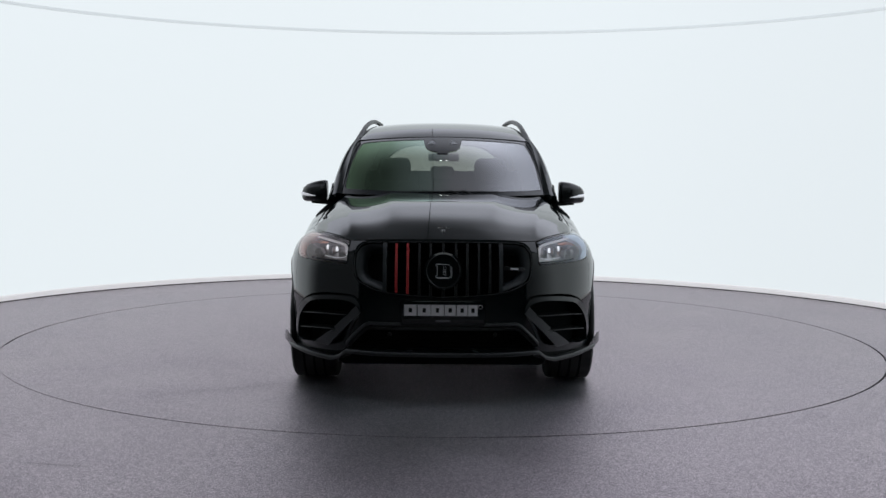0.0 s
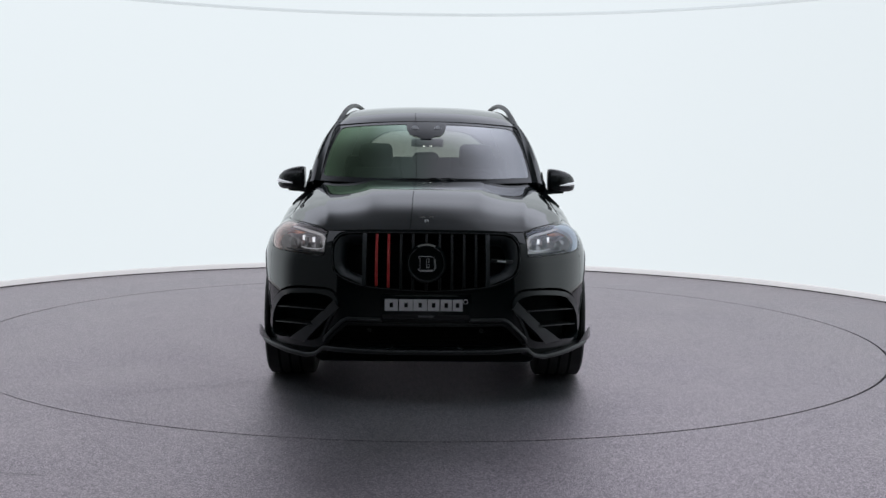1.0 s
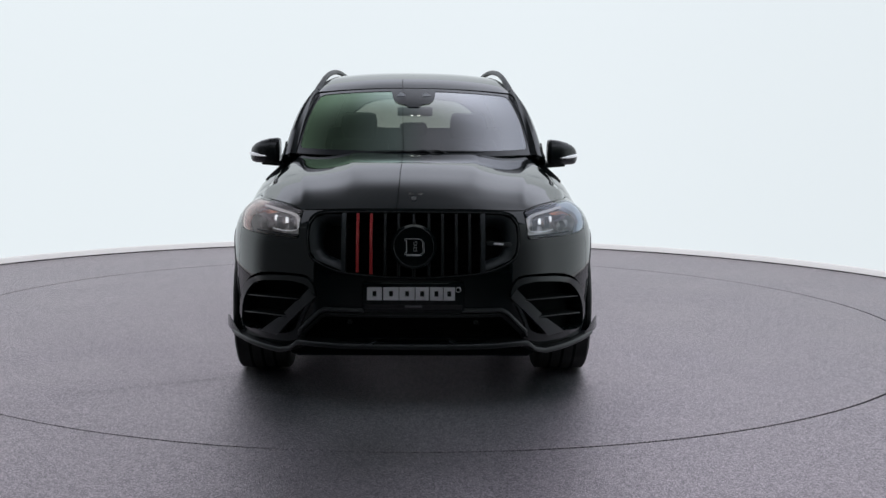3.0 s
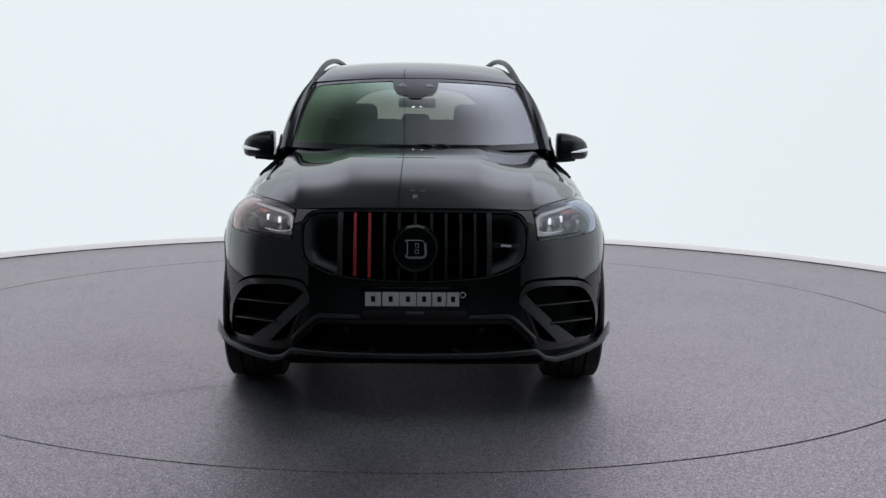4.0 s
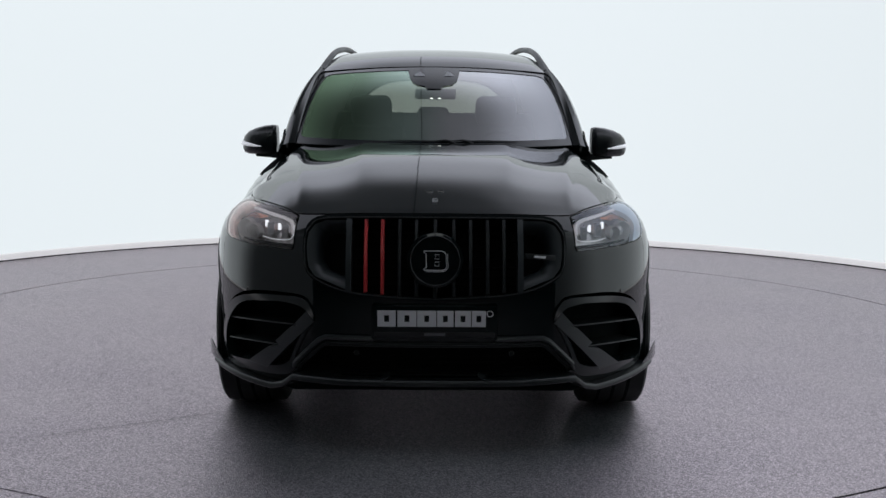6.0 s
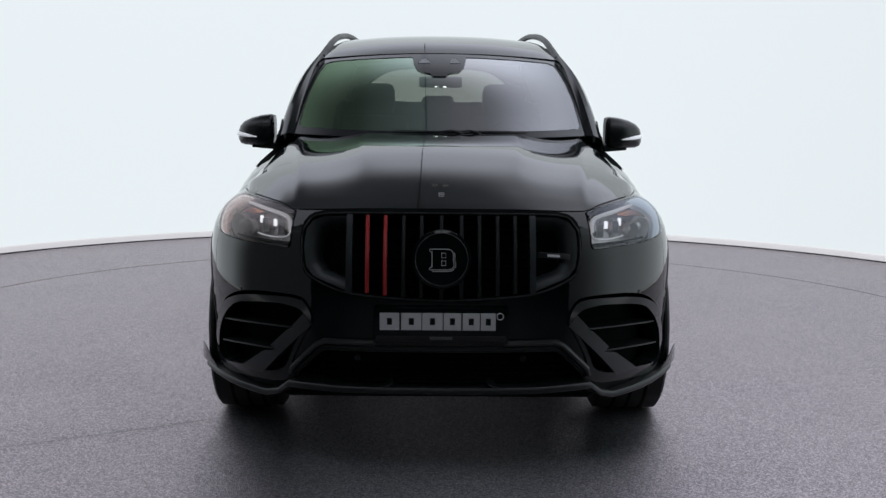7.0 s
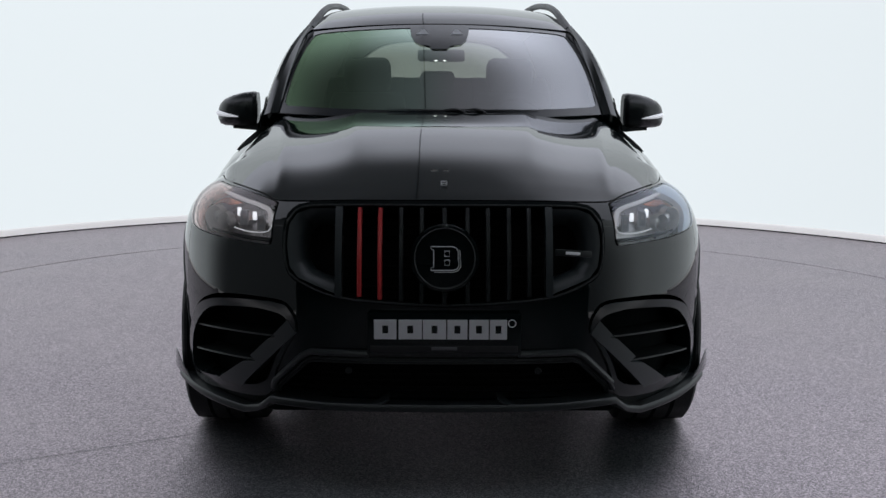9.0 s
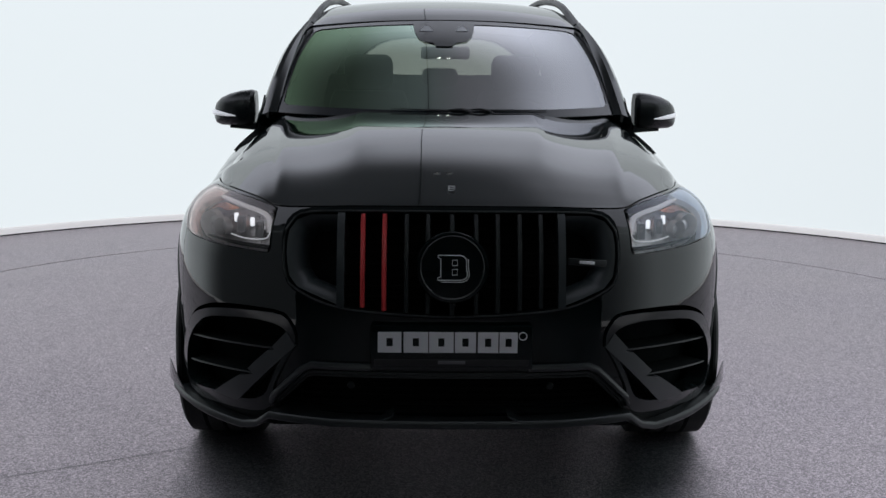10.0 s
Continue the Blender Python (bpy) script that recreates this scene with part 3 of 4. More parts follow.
INTAKE_HOLE = [(q + .014 * max((q - ICX) / math.hypot(q - ICX, z - ICZ), 0), z + .016 * max((z - ICZ) / math.hypot(q - ICX, z - ICZ), 0)) for q, z in INTAKE]
INTAKE_IN = flow([(.512, .560), (.545, .606), (.60, .622), (.68, .626), (.858, .606), (.958, .554), (1.035, .476), (1.068, .40), (1.065, .350), (1.0, .334), (.852, .344), (.760, .340), (.690, .344), (.640, .358), (.614, .378), (.600, .408), (.572, .466), (.540, .516)], .02)
LOWER = flow([(0, .462), (.25, .462), (.44, .459), (.475, .442), (.572, .345), (.580, .312), (.40, .308), (0, .310)], .03, closed=False, rounded=False)
AXLE_F, AXLE_R, HUB_Z, ARCH = .885, 4.02, .405, .452


def arch_hole(y0, r=ARCH, n=40):
    pts = [(y0 + r * math.cos(math.pi * k / n), HUB_Z + r * math.sin(math.pi * k / n)) for k in range(n + 1)]
    pts = [(y0 + r, 0.1)] + pts + [(y0 - r, 0.1)]
    return [(round_y(y, max(z, .13)), z) for y, z in pts]


FRONT_TOP = [(round_x(x, front_z(x)), front_z(x) - .002) for x in np.linspace(0, .862, 48)]
SIDE_TOP = [(round_y(y, hood_z(hood_side(y), y) - .005), hood_z(hood_side(y), y) - .005) for y in np.linspace(.85, 1.60, 26)]
QB = float(round_x(.955, .6))
ARCH_F = arch_hole(AXLE_F)

top = [p for p in FRONT_TOP if p[0] < QB - .01]
low = [(QB, .275), (1.0, .268), (.70, .262), (.61, .30), (.3, .296), (0, .298)]
bumper = [(0, top[0][1])] + top[1:] + [(QB, float(np.interp(QB, [p[0] for p in FRONT_TOP], [p[1] for p in FRONT_TOP])))] + low
grille_hole = GRILLE + [(-.02, .648), (-.02, .999)]
lower_hole = LOWER + [(-.02, .310), (-.02, .462)]
carpart("front_bumper", both_sides(sheet(flow(bumper, .03, rounded=False), [LAMP, grille_hole, INTAKE_HOLE, lower_hole, ARCH_F], .02, skin_at(), .03)), PAINT, "gloss black front bumper skin with cut-out intakes")

q_door = round_y(1.62, .8)
fender = [(QB + .004, .275), (QB + .004, float(np.interp(QB, [p[0] for p in FRONT_TOP], [p[1] for p in FRONT_TOP])))] + [p for p in FRONT_TOP if p[0] > QB + .01] + [p for p in SIDE_TOP if p[0] < q_door - .02] + [(q_door, 1.16), (q_door, .30)]
for side in (1, -1):
    carpart("front_fender", flip(sheet(flow(fender, .04, rounded=False), [LAMP, ARCH_F], .04, skin_at(), .03), side), PAINT)

# doors, rear quarters and sill
BELT = 1.135
for side in (1, -1):
    for nm, y0, y1 in (("front_door", 1.626, 2.68), ("rear_door", 2.686, 3.72), ("rear_quarter", 3.726, 4.86)):
        q0, q1 = round_y(y0, .8), round_y(y1, .8)
        holes = [arch_hole(AXLE_R)] if nm != "front_door" else []
        panel = carpart(nm, flip(sheet(flow([(q0, .34), (q1, .34), (q1, BELT), (q0, BELT)], .06, rounded=False), holes, .06, skin_at(), .03), side), PAINT)
        if "door" in nm:
            p = skin(round_y(y1 - .16, .93), .93)
            part("door_handle", tube([(side * (p[0] + .0), p[1] - .11, .93), (side * (p[0] + .035), p[1] - .09, .93), (side * (p[0] + .035), p[1] + .07, .935), (side * (p[0]), p[1] + .10, .935)], .012, 8), PAINT, panel)
    carpart("sill", loft([[(side * x, y, z) for x, z in ((.90, .20), (.985, .22), (1.005, .27), (1.0, .335), (.92, .345))] for y in np.linspace(1.36, 3.56, 8)]), SATIN)
    for y0 in (AXLE_F, AXLE_R):
        pts = []
        for k in range(41):
            a = math.radians(-12 + 204 * k / 40)
            y, z = y0 + (ARCH + .004) * math.cos(a), HUB_Z + (ARCH + .004) * math.sin(a)
            p = skin(round_y(y, max(z, .14)), max(z, .14))
            pts.append((side * (p[0] - .004), y, z))
        carpart("wheel_arch_lip", tube(pts, .008, 8), SATIN)
        carpart("wheel_arch_liner", flip(loft([[(x, y0 + .45 * math.cos(math.radians(-15 + 210 * k / 24)), HUB_Z + .45 * math.sin(math.radians(-15 + 210 * k / 24))) for k in range(25)] for x in (.60, .97)], closed=False), side), VOID)

# hood
hood_line = [(x, front_y(x)) for x in np.linspace(0, .862, 40)] + [(hood_side(y), y) for y in np.linspace(.76, 1.73, 32)] + [(x, 1.335 + .33 * (x / .755) ** 2.2) for x in np.linspace(.81, 0, 28)]


def hood_place(x, y, depth):
    return Vector((x, y + depth * .6, hood_z(x, y) + .003 - depth))


hood = carpart("hood", both_sides(sheet(flow(hood_line, .03, rounded=False), [], .018, hood_place, .05)), PAINT, "long gloss black hood with two raised ridges", sharp=60)
badge_mark = join(*[box(dx, .19, crown(.19) + .011 + dz, w, .004, h, .001) for dx, dz, w, h in ((-.0085, 0, .005, .017), (.002, .007, .018, .0032), (.002, 0, .016, .0032), (.002, -.007, .018, .0032), (.011, 0, .0035, .012))])
part("badge", badge_mark, SILVER, hood, "small silver emblem on the hood edge")

# cowl under the windscreen
carpart("cowl", loft([[(x, 1.30 + .30 * abs(x / .75) ** 2.2, 1.165 - .02 * abs(x)), (x, 1.64 + .20 * abs(x / .75) ** 2.2, 1.185 - .004 * x * x), (x, 1.64 + .20 * abs(x / .75) ** 2.2, 1.12), (x, 1.30 + .30 * abs(x / .75) ** 2.2, 1.12)] for x in np.linspace(-.80, .80, 33)]), VOID)


# ---- glasshouse ----
def screen(u, v):
    """The windscreen: u across from -1 to 1, v up from the cowl to the roof."""
    b = Vector((.755 * u, 1.33 + .33 * abs(u) ** 2.2, 1.252 + .004 * u * u))
    t = Vector((.672 * u, 2.27 + .17 * u * u, 1.668 - .028 * u * u))
    p = b.lerp(t, v)
    s = math.sin(math.pi * v) * .035
    return p + Vector((.25 * s * u, -.55 * s, .8 * s))


def pillar_out(v):
    s = math.sin(math.pi * v)
    return Vector((.845, 1.70, 1.225)).lerp(Vector((.703, 2.45, 1.646)), v) + Vector((.012 * s, -.02 * s, .045 * s))


def grid(f, us, vs):
    bm = bmesh.new()
    vv = [[bm.verts.new(f(u, v)) for u in us] for v in vs]
    for a, b in zip(vv, vv[1:]):
        for i in range(len(us) - 1):
            bm.faces.new((a[i], a[i + 1], b[i + 1], b[i]))
    return bm


def screen_place(out):
    def place(u, v, depth):
        return screen(u, v) + Vector((0, -.35, .94)) * (out - depth)
    return place


PANE_IN = flow([(-.955, .022), (0, .008), (.955, .022), (.979, .050), (.974, .5), (.950, .885), (.90, .915), (.45, .928), (0, .931), (-.45, .928), (-.90, .915), (-.950, .885), (-.974, .5), (-.979, .050)], .05)
windscreen = carpart("windscreen", grid(screen, np.linspace(-1, 1, 41), np.linspace(-.02, 1.01, 25)), SCREEN_GLASS, "green-tinted windscreen with a painted green-to-grey sheen")
part("black_edge_band", sheet(flow([(-1, -.05), (1, -.05), (1, 1.01), (-1, 1.01)], .05, rounded=False), [PANE_IN], .05, screen_place(.003), .003), FRIT, windscreen, "black printed edge of the windscreen")

for side in (1, -1):
    rings = []
    for v in np.linspace(-.06, 1.0, 16):
        e, o = screen(1.0, v), pillar_out(v)
        ring = [e + Vector((-.004, 0, -.006)), e + Vector((.002, -.004, .006)), e.lerp(o, .16) + Vector((0, -.014, .014)), e.lerp(o, .42) + Vector((0, -.034, .024)), e.lerp(o, .70) + Vector((.002, -.036, .024)), e.lerp(o, .90) + Vector((.004, -.020, .014)), o, o + Vector((.002, .05, -.02)), o + Vector((-.05, .07, -.03)), e + Vector((-.02, .06, -.03))]
        rings.append([(side * p.x, p.y, p.z) for p in ring])
    carpart("windscreen_pillar", loft(rings), PAINT, "gloss black windscreen pillar")
    path = [((.848, 1.86, 1.30), .004), ((.856, 1.81, 1.235), .016), ((.866, 1.75, 1.175), .040)]
    path += [((skin(round_y(y, z), z)[0] + .004, y, z), w) for y, z, w in ((1.71, 1.128, .034), (1.66, 1.100, .020), (1.61, 1.080, .010), (1.565, 1.066, .002))]
    carpart("mirror_sail", loft([[(side * x, y, z + w), (side * (x + .004), y, z), (side * (x + .002), y, z - w), (side * (x - .03), y + .02, z - w), (side * (x - .03), y + .02, z + w)] for (x, y, z), w in path]), SATIN)

ROOF = curve([(2.25, 1.672), (2.4, 1.718), (2.6, 1.756), (2.9, 1.792), (3.3, 1.807), (3.8, 1.802), (4.3, 1.774), (4.8, 1.718)])
ROOF_W = curve([(2.2, .71), (2.5, .702), (3.0, .70), (4.0, .69), (4.8, .655)])


def roof_at(s, r):
    yf = 2.262 + .17 * s * s
    y = yf + (4.80 - .06 * s * s - yf) * r
    a = abs(s)
    z = ROOF(y) - .046 * a**2.4 - .022 * smooth(.86, 1.0, a) - .015 * smooth(.5, 0, r) * a * a
    z0 = ROOF(yf) - .046 * a**2.4 - .022 * smooth(.86, 1.0, a) - .015 * a * a
    z += (1.671 - .031 * a * a - z0) * math.exp(-(y - yf) / .22)
    return Vector((s * ROOF_W(y), y, z))


roof_us = np.concatenate([np.linspace(-1, -.8, 9), np.linspace(-.75, .75, 25), np.linspace(.8, 1, 9)])
roof = loft([[roof_at(s, r) for s in roof_us] + [roof_at(s, r) - Vector((0, -.004, .003 + .03 * min(r * 8, 1))) for s in roof_us[::-1]] for r in np.linspace(0, 1, 40)])
carpart("roof", roof, PAINT, "gloss black roof panel", sharp=50)

for side in (1, -1):
    line = flow([(.690, 2.48, 1.640), (.679, 2.66, 1.690), (.664, 2.88, 1.745), (.654, 3.12, 1.780), (.649, 3.4, 1.802), (.644, 3.8, 1.822), (.634, 4.1, 1.826), (.618, 4.35, 1.818), (.604, 4.52, 1.805)], .05, closed=False)
    n = len(line)
    rail = carpart("roof_rail", tube([(side * x, y, z + (.012 if side > 0 else .005) * smooth(2.48, 2.9, y)) for x, y, z in line], [.019 + .008 * smooth(8, 0, i) for i in range(n)], 10, 1.0), SATIN, "raised black roof rail")
    part("rail_foot", box(side * .606, 4.42, 1.775, .035, .14, .09, .012), PLASTIC, rail)

# side windows with dark tint and black pillars between
for side in (1, -1):
    def side_glass(y, v, out=0.0, side=side):
        b, t = Vector((.853, y, BELT + .003)), Vector((ROOF_W(y) + .012, y, ROOF(y) - .125))
        if y < 2.45:
            t = pillar_out((y - 1.70) / .75) + Vector((0, 0, -.012))
            t.y = y
        p = b.lerp(t, v) + Vector((.022 * math.sin(math.pi * v), 0, 0))
        return Vector((side * (p.x + out), p.y, p.z))

    for nm, y0, y1, mat in (("front_window", 1.71, 2.67, PRIVACY), ("rear_window", 2.67, 3.71, PRIVACY), ("quarter_window", 3.71, 4.90, PRIVACY)):
        carpart(nm, grid(lambda u, v: side_glass(u, v), np.linspace(y0, y1, 10), np.linspace(0, 1, 8)), mat)
    # opaque sheet added inside the windows to keep wall light out
    carpart("window_blocker", grid(lambda u, v: side_glass(u, v, -.05), np.linspace(1.78, 4.92, 24), np.linspace(-.3, 1.06, 8)), BLOCKER)
    for y0, y1 in ((2.60, 2.76), (3.64, 3.80), (4.53, 4.92)):
        carpart("window_pillar", loft([[side_glass(y0, v, .003), side_glass(y1, v, .003), side_glass(y1, v, -.04), side_glass(y0, v, -.04)] for v in np.linspace(0, 1, 8)]), FRIT)
    carpart("window_trim", tube([(side * .860, y, BELT + .006) for y in np.linspace(1.72, 4.75, 16)], .012, 6), SATIN)


# ---- rear ----
def rear_skin(a, z):
    lean = 5.16 - .10 * smooth(.9, 1.2, z) - .02 * smooth(.6, .3, z)
    x = a * flank(z - .10)
    return Vector((x, lean - .32 * (1 - (1 - min(abs(a), 1) ** 4) ** .5), z))


carpart("rear_bumper", grid(rear_skin, np.sin(np.linspace(-math.pi / 2, math.pi / 2, 41)), np.linspace(.32, .72, 10)), PAINT)
carpart("tailgate", grid(rear_skin, np.sin(np.linspace(-math.pi / 2, math.pi / 2, 41)), np.linspace(.724, BELT, 10)), PAINT)
# unseen skirt added to stop wall light running under the car
carpart("rear_light_stop", loft([[(x, 4.70, .20), (x, 5.02 - .10 * abs(x) ** 3, .20), (x, 5.10 - .10 * abs(x) ** 3, .34), (x, 4.70, .36)] for x in np.linspace(-.92, .92, 17)]), SATIN)
back_pane = lambda u, v: Vector((u * (.875 - .22 * v), 5.06 - .30 * v - .10 * u * u, BELT + (1.70 - .05 * u * u - BELT) * v))
carpart("tailgate_frame", sheet(flow([(-1, -.02), (1, -.02), (1, 1), (-1, 1)], .05, rounded=False), [flow([(-.77, .10), (.77, .10), (.77, .5), (.735, .66), (.65, .77), (.53, .835), (.28, .862), (-.28, .862), (-.53, .835), (-.65, .77), (-.735, .66), (-.77, .5)], .05)], .06, lambda a, b, d: back_pane(a, b) - Vector((0, d, 0)), .05), PAINT)
carpart("rear_inner_trim", sheet(flow([(-.98, -.02), (.98, -.02), (.98, .99), (-.98, .99)], .05, rounded=False), [flow([(-.79, .08), (.79, .08), (.79, .5), (.755, .67), (.67, .79), (.54, .855), (.28, .88), (-.28, .88), (-.54, .855), (-.67, .79), (-.755, .67), (-.79, .5)], .05)], .06, lambda a, b, d: back_pane(a, b) * 1.0 - Vector((0, .075 + d, 0))), LIGHT_TRIM)
carpart("rear_screen", grid(lambda u, v: back_pane(u, v) - Vector((0, .012, 0)), np.linspace(-.88, .88, 15), np.linspace(.04, .95, 10)), REAR_PANE, "tinted rear window")
carpart("roof_spoiler", loft([[(x, 4.76, 1.705 - .05 * x * x), (x, 4.98 - .12 * x * x, 1.70 - .05 * x * x), (x, 4.98 - .12 * x * x, 1.675 - .05 * x * x), (x, 4.76, 1.67 - .05 * x * x)] for x in np.linspace(-.62, .62, 15)]), PAINT)
for side in (1, -1):
    carpart("tail_light", flip(grid(lambda a, z: rear_skin(a, z) + Vector((.004, .006, 0)), np.linspace(.45, .97, 16), np.linspace(.82, .98, 5)), side), TAIL)

# unseen underbody, kept wide and low to hold light off the floor
carpart("underbody", join(box(0, 2.62, .31, 1.36, 4.6, .28, .05), box(0, 2.46, .30, 1.92, 2.2, .26, .05), box(0, .50, .305, 1.2, .5, .06, .02)), VOID)

# ---- cabin ----
carpart("cabin_floor", box(0, 3.1, .52, 1.66, 3.4, .08, .03), VOID)
carpart("cabin_headliner", loft([[(x, y, ROOF(y) - .06 - .055 * abs(x / .66) ** 2) for x in np.linspace(-.64, .64, 9)] for y in np.linspace(2.42, 4.72, 9)], closed=False), material("grey_headliner", (.72, .72, .69), rough=.9))
dash = [(1.62, 1.13), (1.78, 1.185), (1.98, 1.175), (2.08, 1.12), (2.10, .98), (2.02, .70), (1.62, .70)]
dashboard = carpart("dashboard", loft([[(x, y + .10 * (x / .75) ** 2 * (1 if y < 2 else 0), z + (.025 * math.exp(-((x - .40) / .16) ** 2) if 1.7 < y < 2.06 else 0)) for y, z in dash] for x in np.linspace(-.76, .76, 31)]), DASH, "dark padded dashboard")
part("display", box(.30, 2.05, 1.145, .60, .02, .11, .008), FRIT, dashboard)
wheel_m = pose(.40, 2.22, 1.125, -24, 0, 0)
ring = tube([wheel_m @ Vector((.185 * math.cos(2 * math.pi * k / 40), 0, .185 * math.sin(2 * math.pi * k / 40))) for k in range(40)], .016, 8, closed=True)
steering = carpart("steering_wheel", ring, LEATHER, "black leather steering wheel")
part("steering_hub", box(0, 0, 0, .17, .06, .12, .025, m=None), LEATHER, steering).matrix_basis = wheel_m
for a in (0, 180, 270):
    part("steering_spoke", tube([wheel_m @ Vector((.05 * math.cos(radians(a)), 0, .05 * math.sin(radians(a)))), wheel_m @ Vector((.18 * math.cos(radians(a)), 0, .18 * math.sin(radians(a))))], .014, 6), SATIN, steering)


def soft_block(rings):
    """A cushion from sections of (centre x, y, z, half width, half depth)."""
    out = []
    for cx, cy, cz, w, d in rings:
        out.append([(cx + w * math.copysign(abs(math.cos(a)) ** .45, math.cos(a)), cy + d * math.copysign(abs(math.sin(a)) ** .6, math.sin(a)), cz) for a in [2 * math.pi * k / 24 for k in range(24)]])
    return loft(out)


def seat(x, y, w, top, rest):
    s = carpart("seat", soft_block([(x, y, .56, w, .26), (x, y, .64, w + .01, .28), (x, y, .72, w, .27), (x, y + .01, .75, w - .05, .22)]), LEATHER, "dark leather car seat")
    part("backrest", soft_block([(x, y + .22, .70, w - .02, .09), (x, y + .27, .95, w, .09), (x, y + .32, top - .12, w - .03, .07), (x, y + .335, top - .03, w - .05, .05), (x, y + .34, top, w - .07, .03)]), LEATHER, s)
    if rest:
        h, hw, hx = rest
        part("headrest", soft_block([(hx, y + .33, h - .19, hw * .86, .04), (hx, y + .325, h - .15, hw, .055), (hx, y + .32, h - .05, hw, .055), (hx, y + .325, h - .015, hw * .90, .045), (hx, y + .33, h, hw * .70, .025)]), LEATHER, s)


seat(-.41, 2.58, .26, 1.30, (1.50, .135, -.41))
seat(.41, 2.58, .26, 1.30, (1.50, .135, .405))
seat(-.46, 3.55, .31, 1.378, (1.45, .13, -.48))
seat(0.0, 3.55, .30, 1.376, (1.420, .118, -.004))
seat(.46, 3.55, .31, 1.378, (1.45, .13, .48))

mount = carpart("camera_housing", loft([[(-.175, 2.24, 1.648), (.152, 2.24, 1.648), (.152, 2.34, 1.648), (-.175, 2.34, 1.648)], [(-.160, 2.17, 1.610), (.138, 2.17, 1.610), (.138, 2.30, 1.612), (-.160, 2.30, 1.612)], [(-.125, 2.10, 1.570), (.105, 2.10, 1.570), (.105, 2.24, 1.570), (-.125, 2.24, 1.570)], [(-.060, 2.06, 1.545), (.045, 2.06, 1.545), (.045, 2.20, 1.545), (-.060, 2.20, 1.545)]]), FRIT, "black camera housing behind the windscreen")
patch = part("sensor_patch", sheet(flow([(-.232, .955), (-.21, .813), (-.18, .714), (-.14, .668), (-.08, .654), (-.058, .612), (.045, .612), (.07, .654), (.145, .676), (.185, .745), (.205, .84), (.222, .955)], .03, rounded=False), [], .06, screen_place(.0055), .003), FRIT, windscreen, "black printed sensor patch on the windscreen")
for tri in ([(-.178, .813), (-.082, .813), (-.116, .885), (-.142, .885)], [(.078, .813), (.165, .813), (.132, .885), (.106, .885)]):
    part("camera_window", sheet(tri, [], .1, screen_place(.008), .002), CAM_WINDOW, mount)
glass_mirror = carpart("rear_view_mirror", box(.006, 2.26, 1.508, .245, .03, .062, .014, 3), MIRROR_BACK, "grey rear-view mirror")
for x in (-.022, .026):
    part("reading_light", box(x, 2.235, 1.483, .008, .012, .005, .002), LED, glass_mirror, "small lit white reading light")
for x0, x1, arm in ((-.24, .10, .07), (.02, .44, .16)):
    pts = [screen(x / .755, .004 + .010 * (x1 - x) / (x1 - x0)) + Vector((0, -.006, .006)) for x in np.linspace(x0, x1, 12)]
    blade = carpart("wiper", tube(pts, [.0016 + .0022 * math.sin(math.pi * (k + .5) / 12) for k in range(12)], 6), PLASTIC, "thin black wiper at the foot of the windscreen")
    at = screen(arm / .755, .006)
    part("wiper_arm", tube([at + Vector((.05, -.01, -.012)), at + Vector((.02, -.008, .004)), at + Vector((-.01, -.008, .011)), at + Vector((-.06, -.008, .009))], [.006, .0065, .006, .003], 8), PLASTIC, blade)

sticker = [(.765, .855), (.845, .850), (.838, .882), (.768, .886)]
part("sticker", sheet(sticker, [], .1, screen_place(-.004), .001), material("pale_paper_label", (.5, .5, .5), rough=.7), windscreen, "small pale label behind the windscreen")

# ---- grille ----
gr_in = flow([(0, .984), (.3, .983), (.49, .976), (.536, .957), (.552, .921), (.546, .85), (.532, .775), (.50, .737), (.371, .685), (.181, .663), (0, .655)], .03, closed=False)
ring_out = GRILLE + [(-q, z) for q, z in GRILLE[::-1][1:-1]]
ring_in = gr_in + [(-q, z) for q, z in gr_in[::-1][1:-1]]


def full_skin(out):
    f = skin_at(1, out)

    def place(q, z, depth):
        p = f(abs(q), z, depth)
        return Vector((math.copysign(p.x, q), p.y, p.z))
    return place


grille = carpart("grille", sheet(ring_out, [ring_in], .03, full_skin(.004), .06), VOID, "black grille frame with upright slats")
part("frame_edge", tube([full_skin(.006)(q, z, 0) for q, z in flow([(q * 1.004, z) for q, z in ring_in], .05)], .0035, 6, closed=True), SATIN, grille)
part("mesh_backing", sheet(ring_out, [], .05, full_skin(-.11)), MESH, grille)
for side in (1, -1):
    # shaped scoop beside the slats: a funnel from the frame back to a smaller opening
    scoop = flow([(.365, .976), (.49, .972), (.532, .954), (.547, .920), (.542, .85), (.528, .778), (.497, .741), (.365, .690)], .03, rounded=False)
    mouth = flow([(.365, .962), (.470, .960), (.492, .945), (.500, .91), (.498, .85), (.488, .80), (.462, .768), (.365, .735)], .03, rounded=False)
    fit = [min(mouth, key=lambda m: math.hypot(m[0] - q, m[1] - z)) for q, z in scoop]
    cut = [[skin_at(1, d)(q + (a - q) * k, z + (c - z) * k, 0) for (q, z), (a, c) in zip(scoop, fit)] for k, d in ((0, -.002), (.25, -.006), (.65, -.022), (1, -.045), (1, -.10))]
    part("scoop", flip(loft(cut, caps=False), side), SCOOP, grille)
    for w in (.359,):
        part("wide_slat", flip(loft([[(w - .012, nose_y(w, z) - .012, z), (w + .012, nose_y(w, z) - .010, z), (w + .012, nose_y(w, z) + .05, z), (w - .012, nose_y(w, z) + .05, z)] for z in np.linspace(.684, .980, 14)]), side), SCOOP, grille)
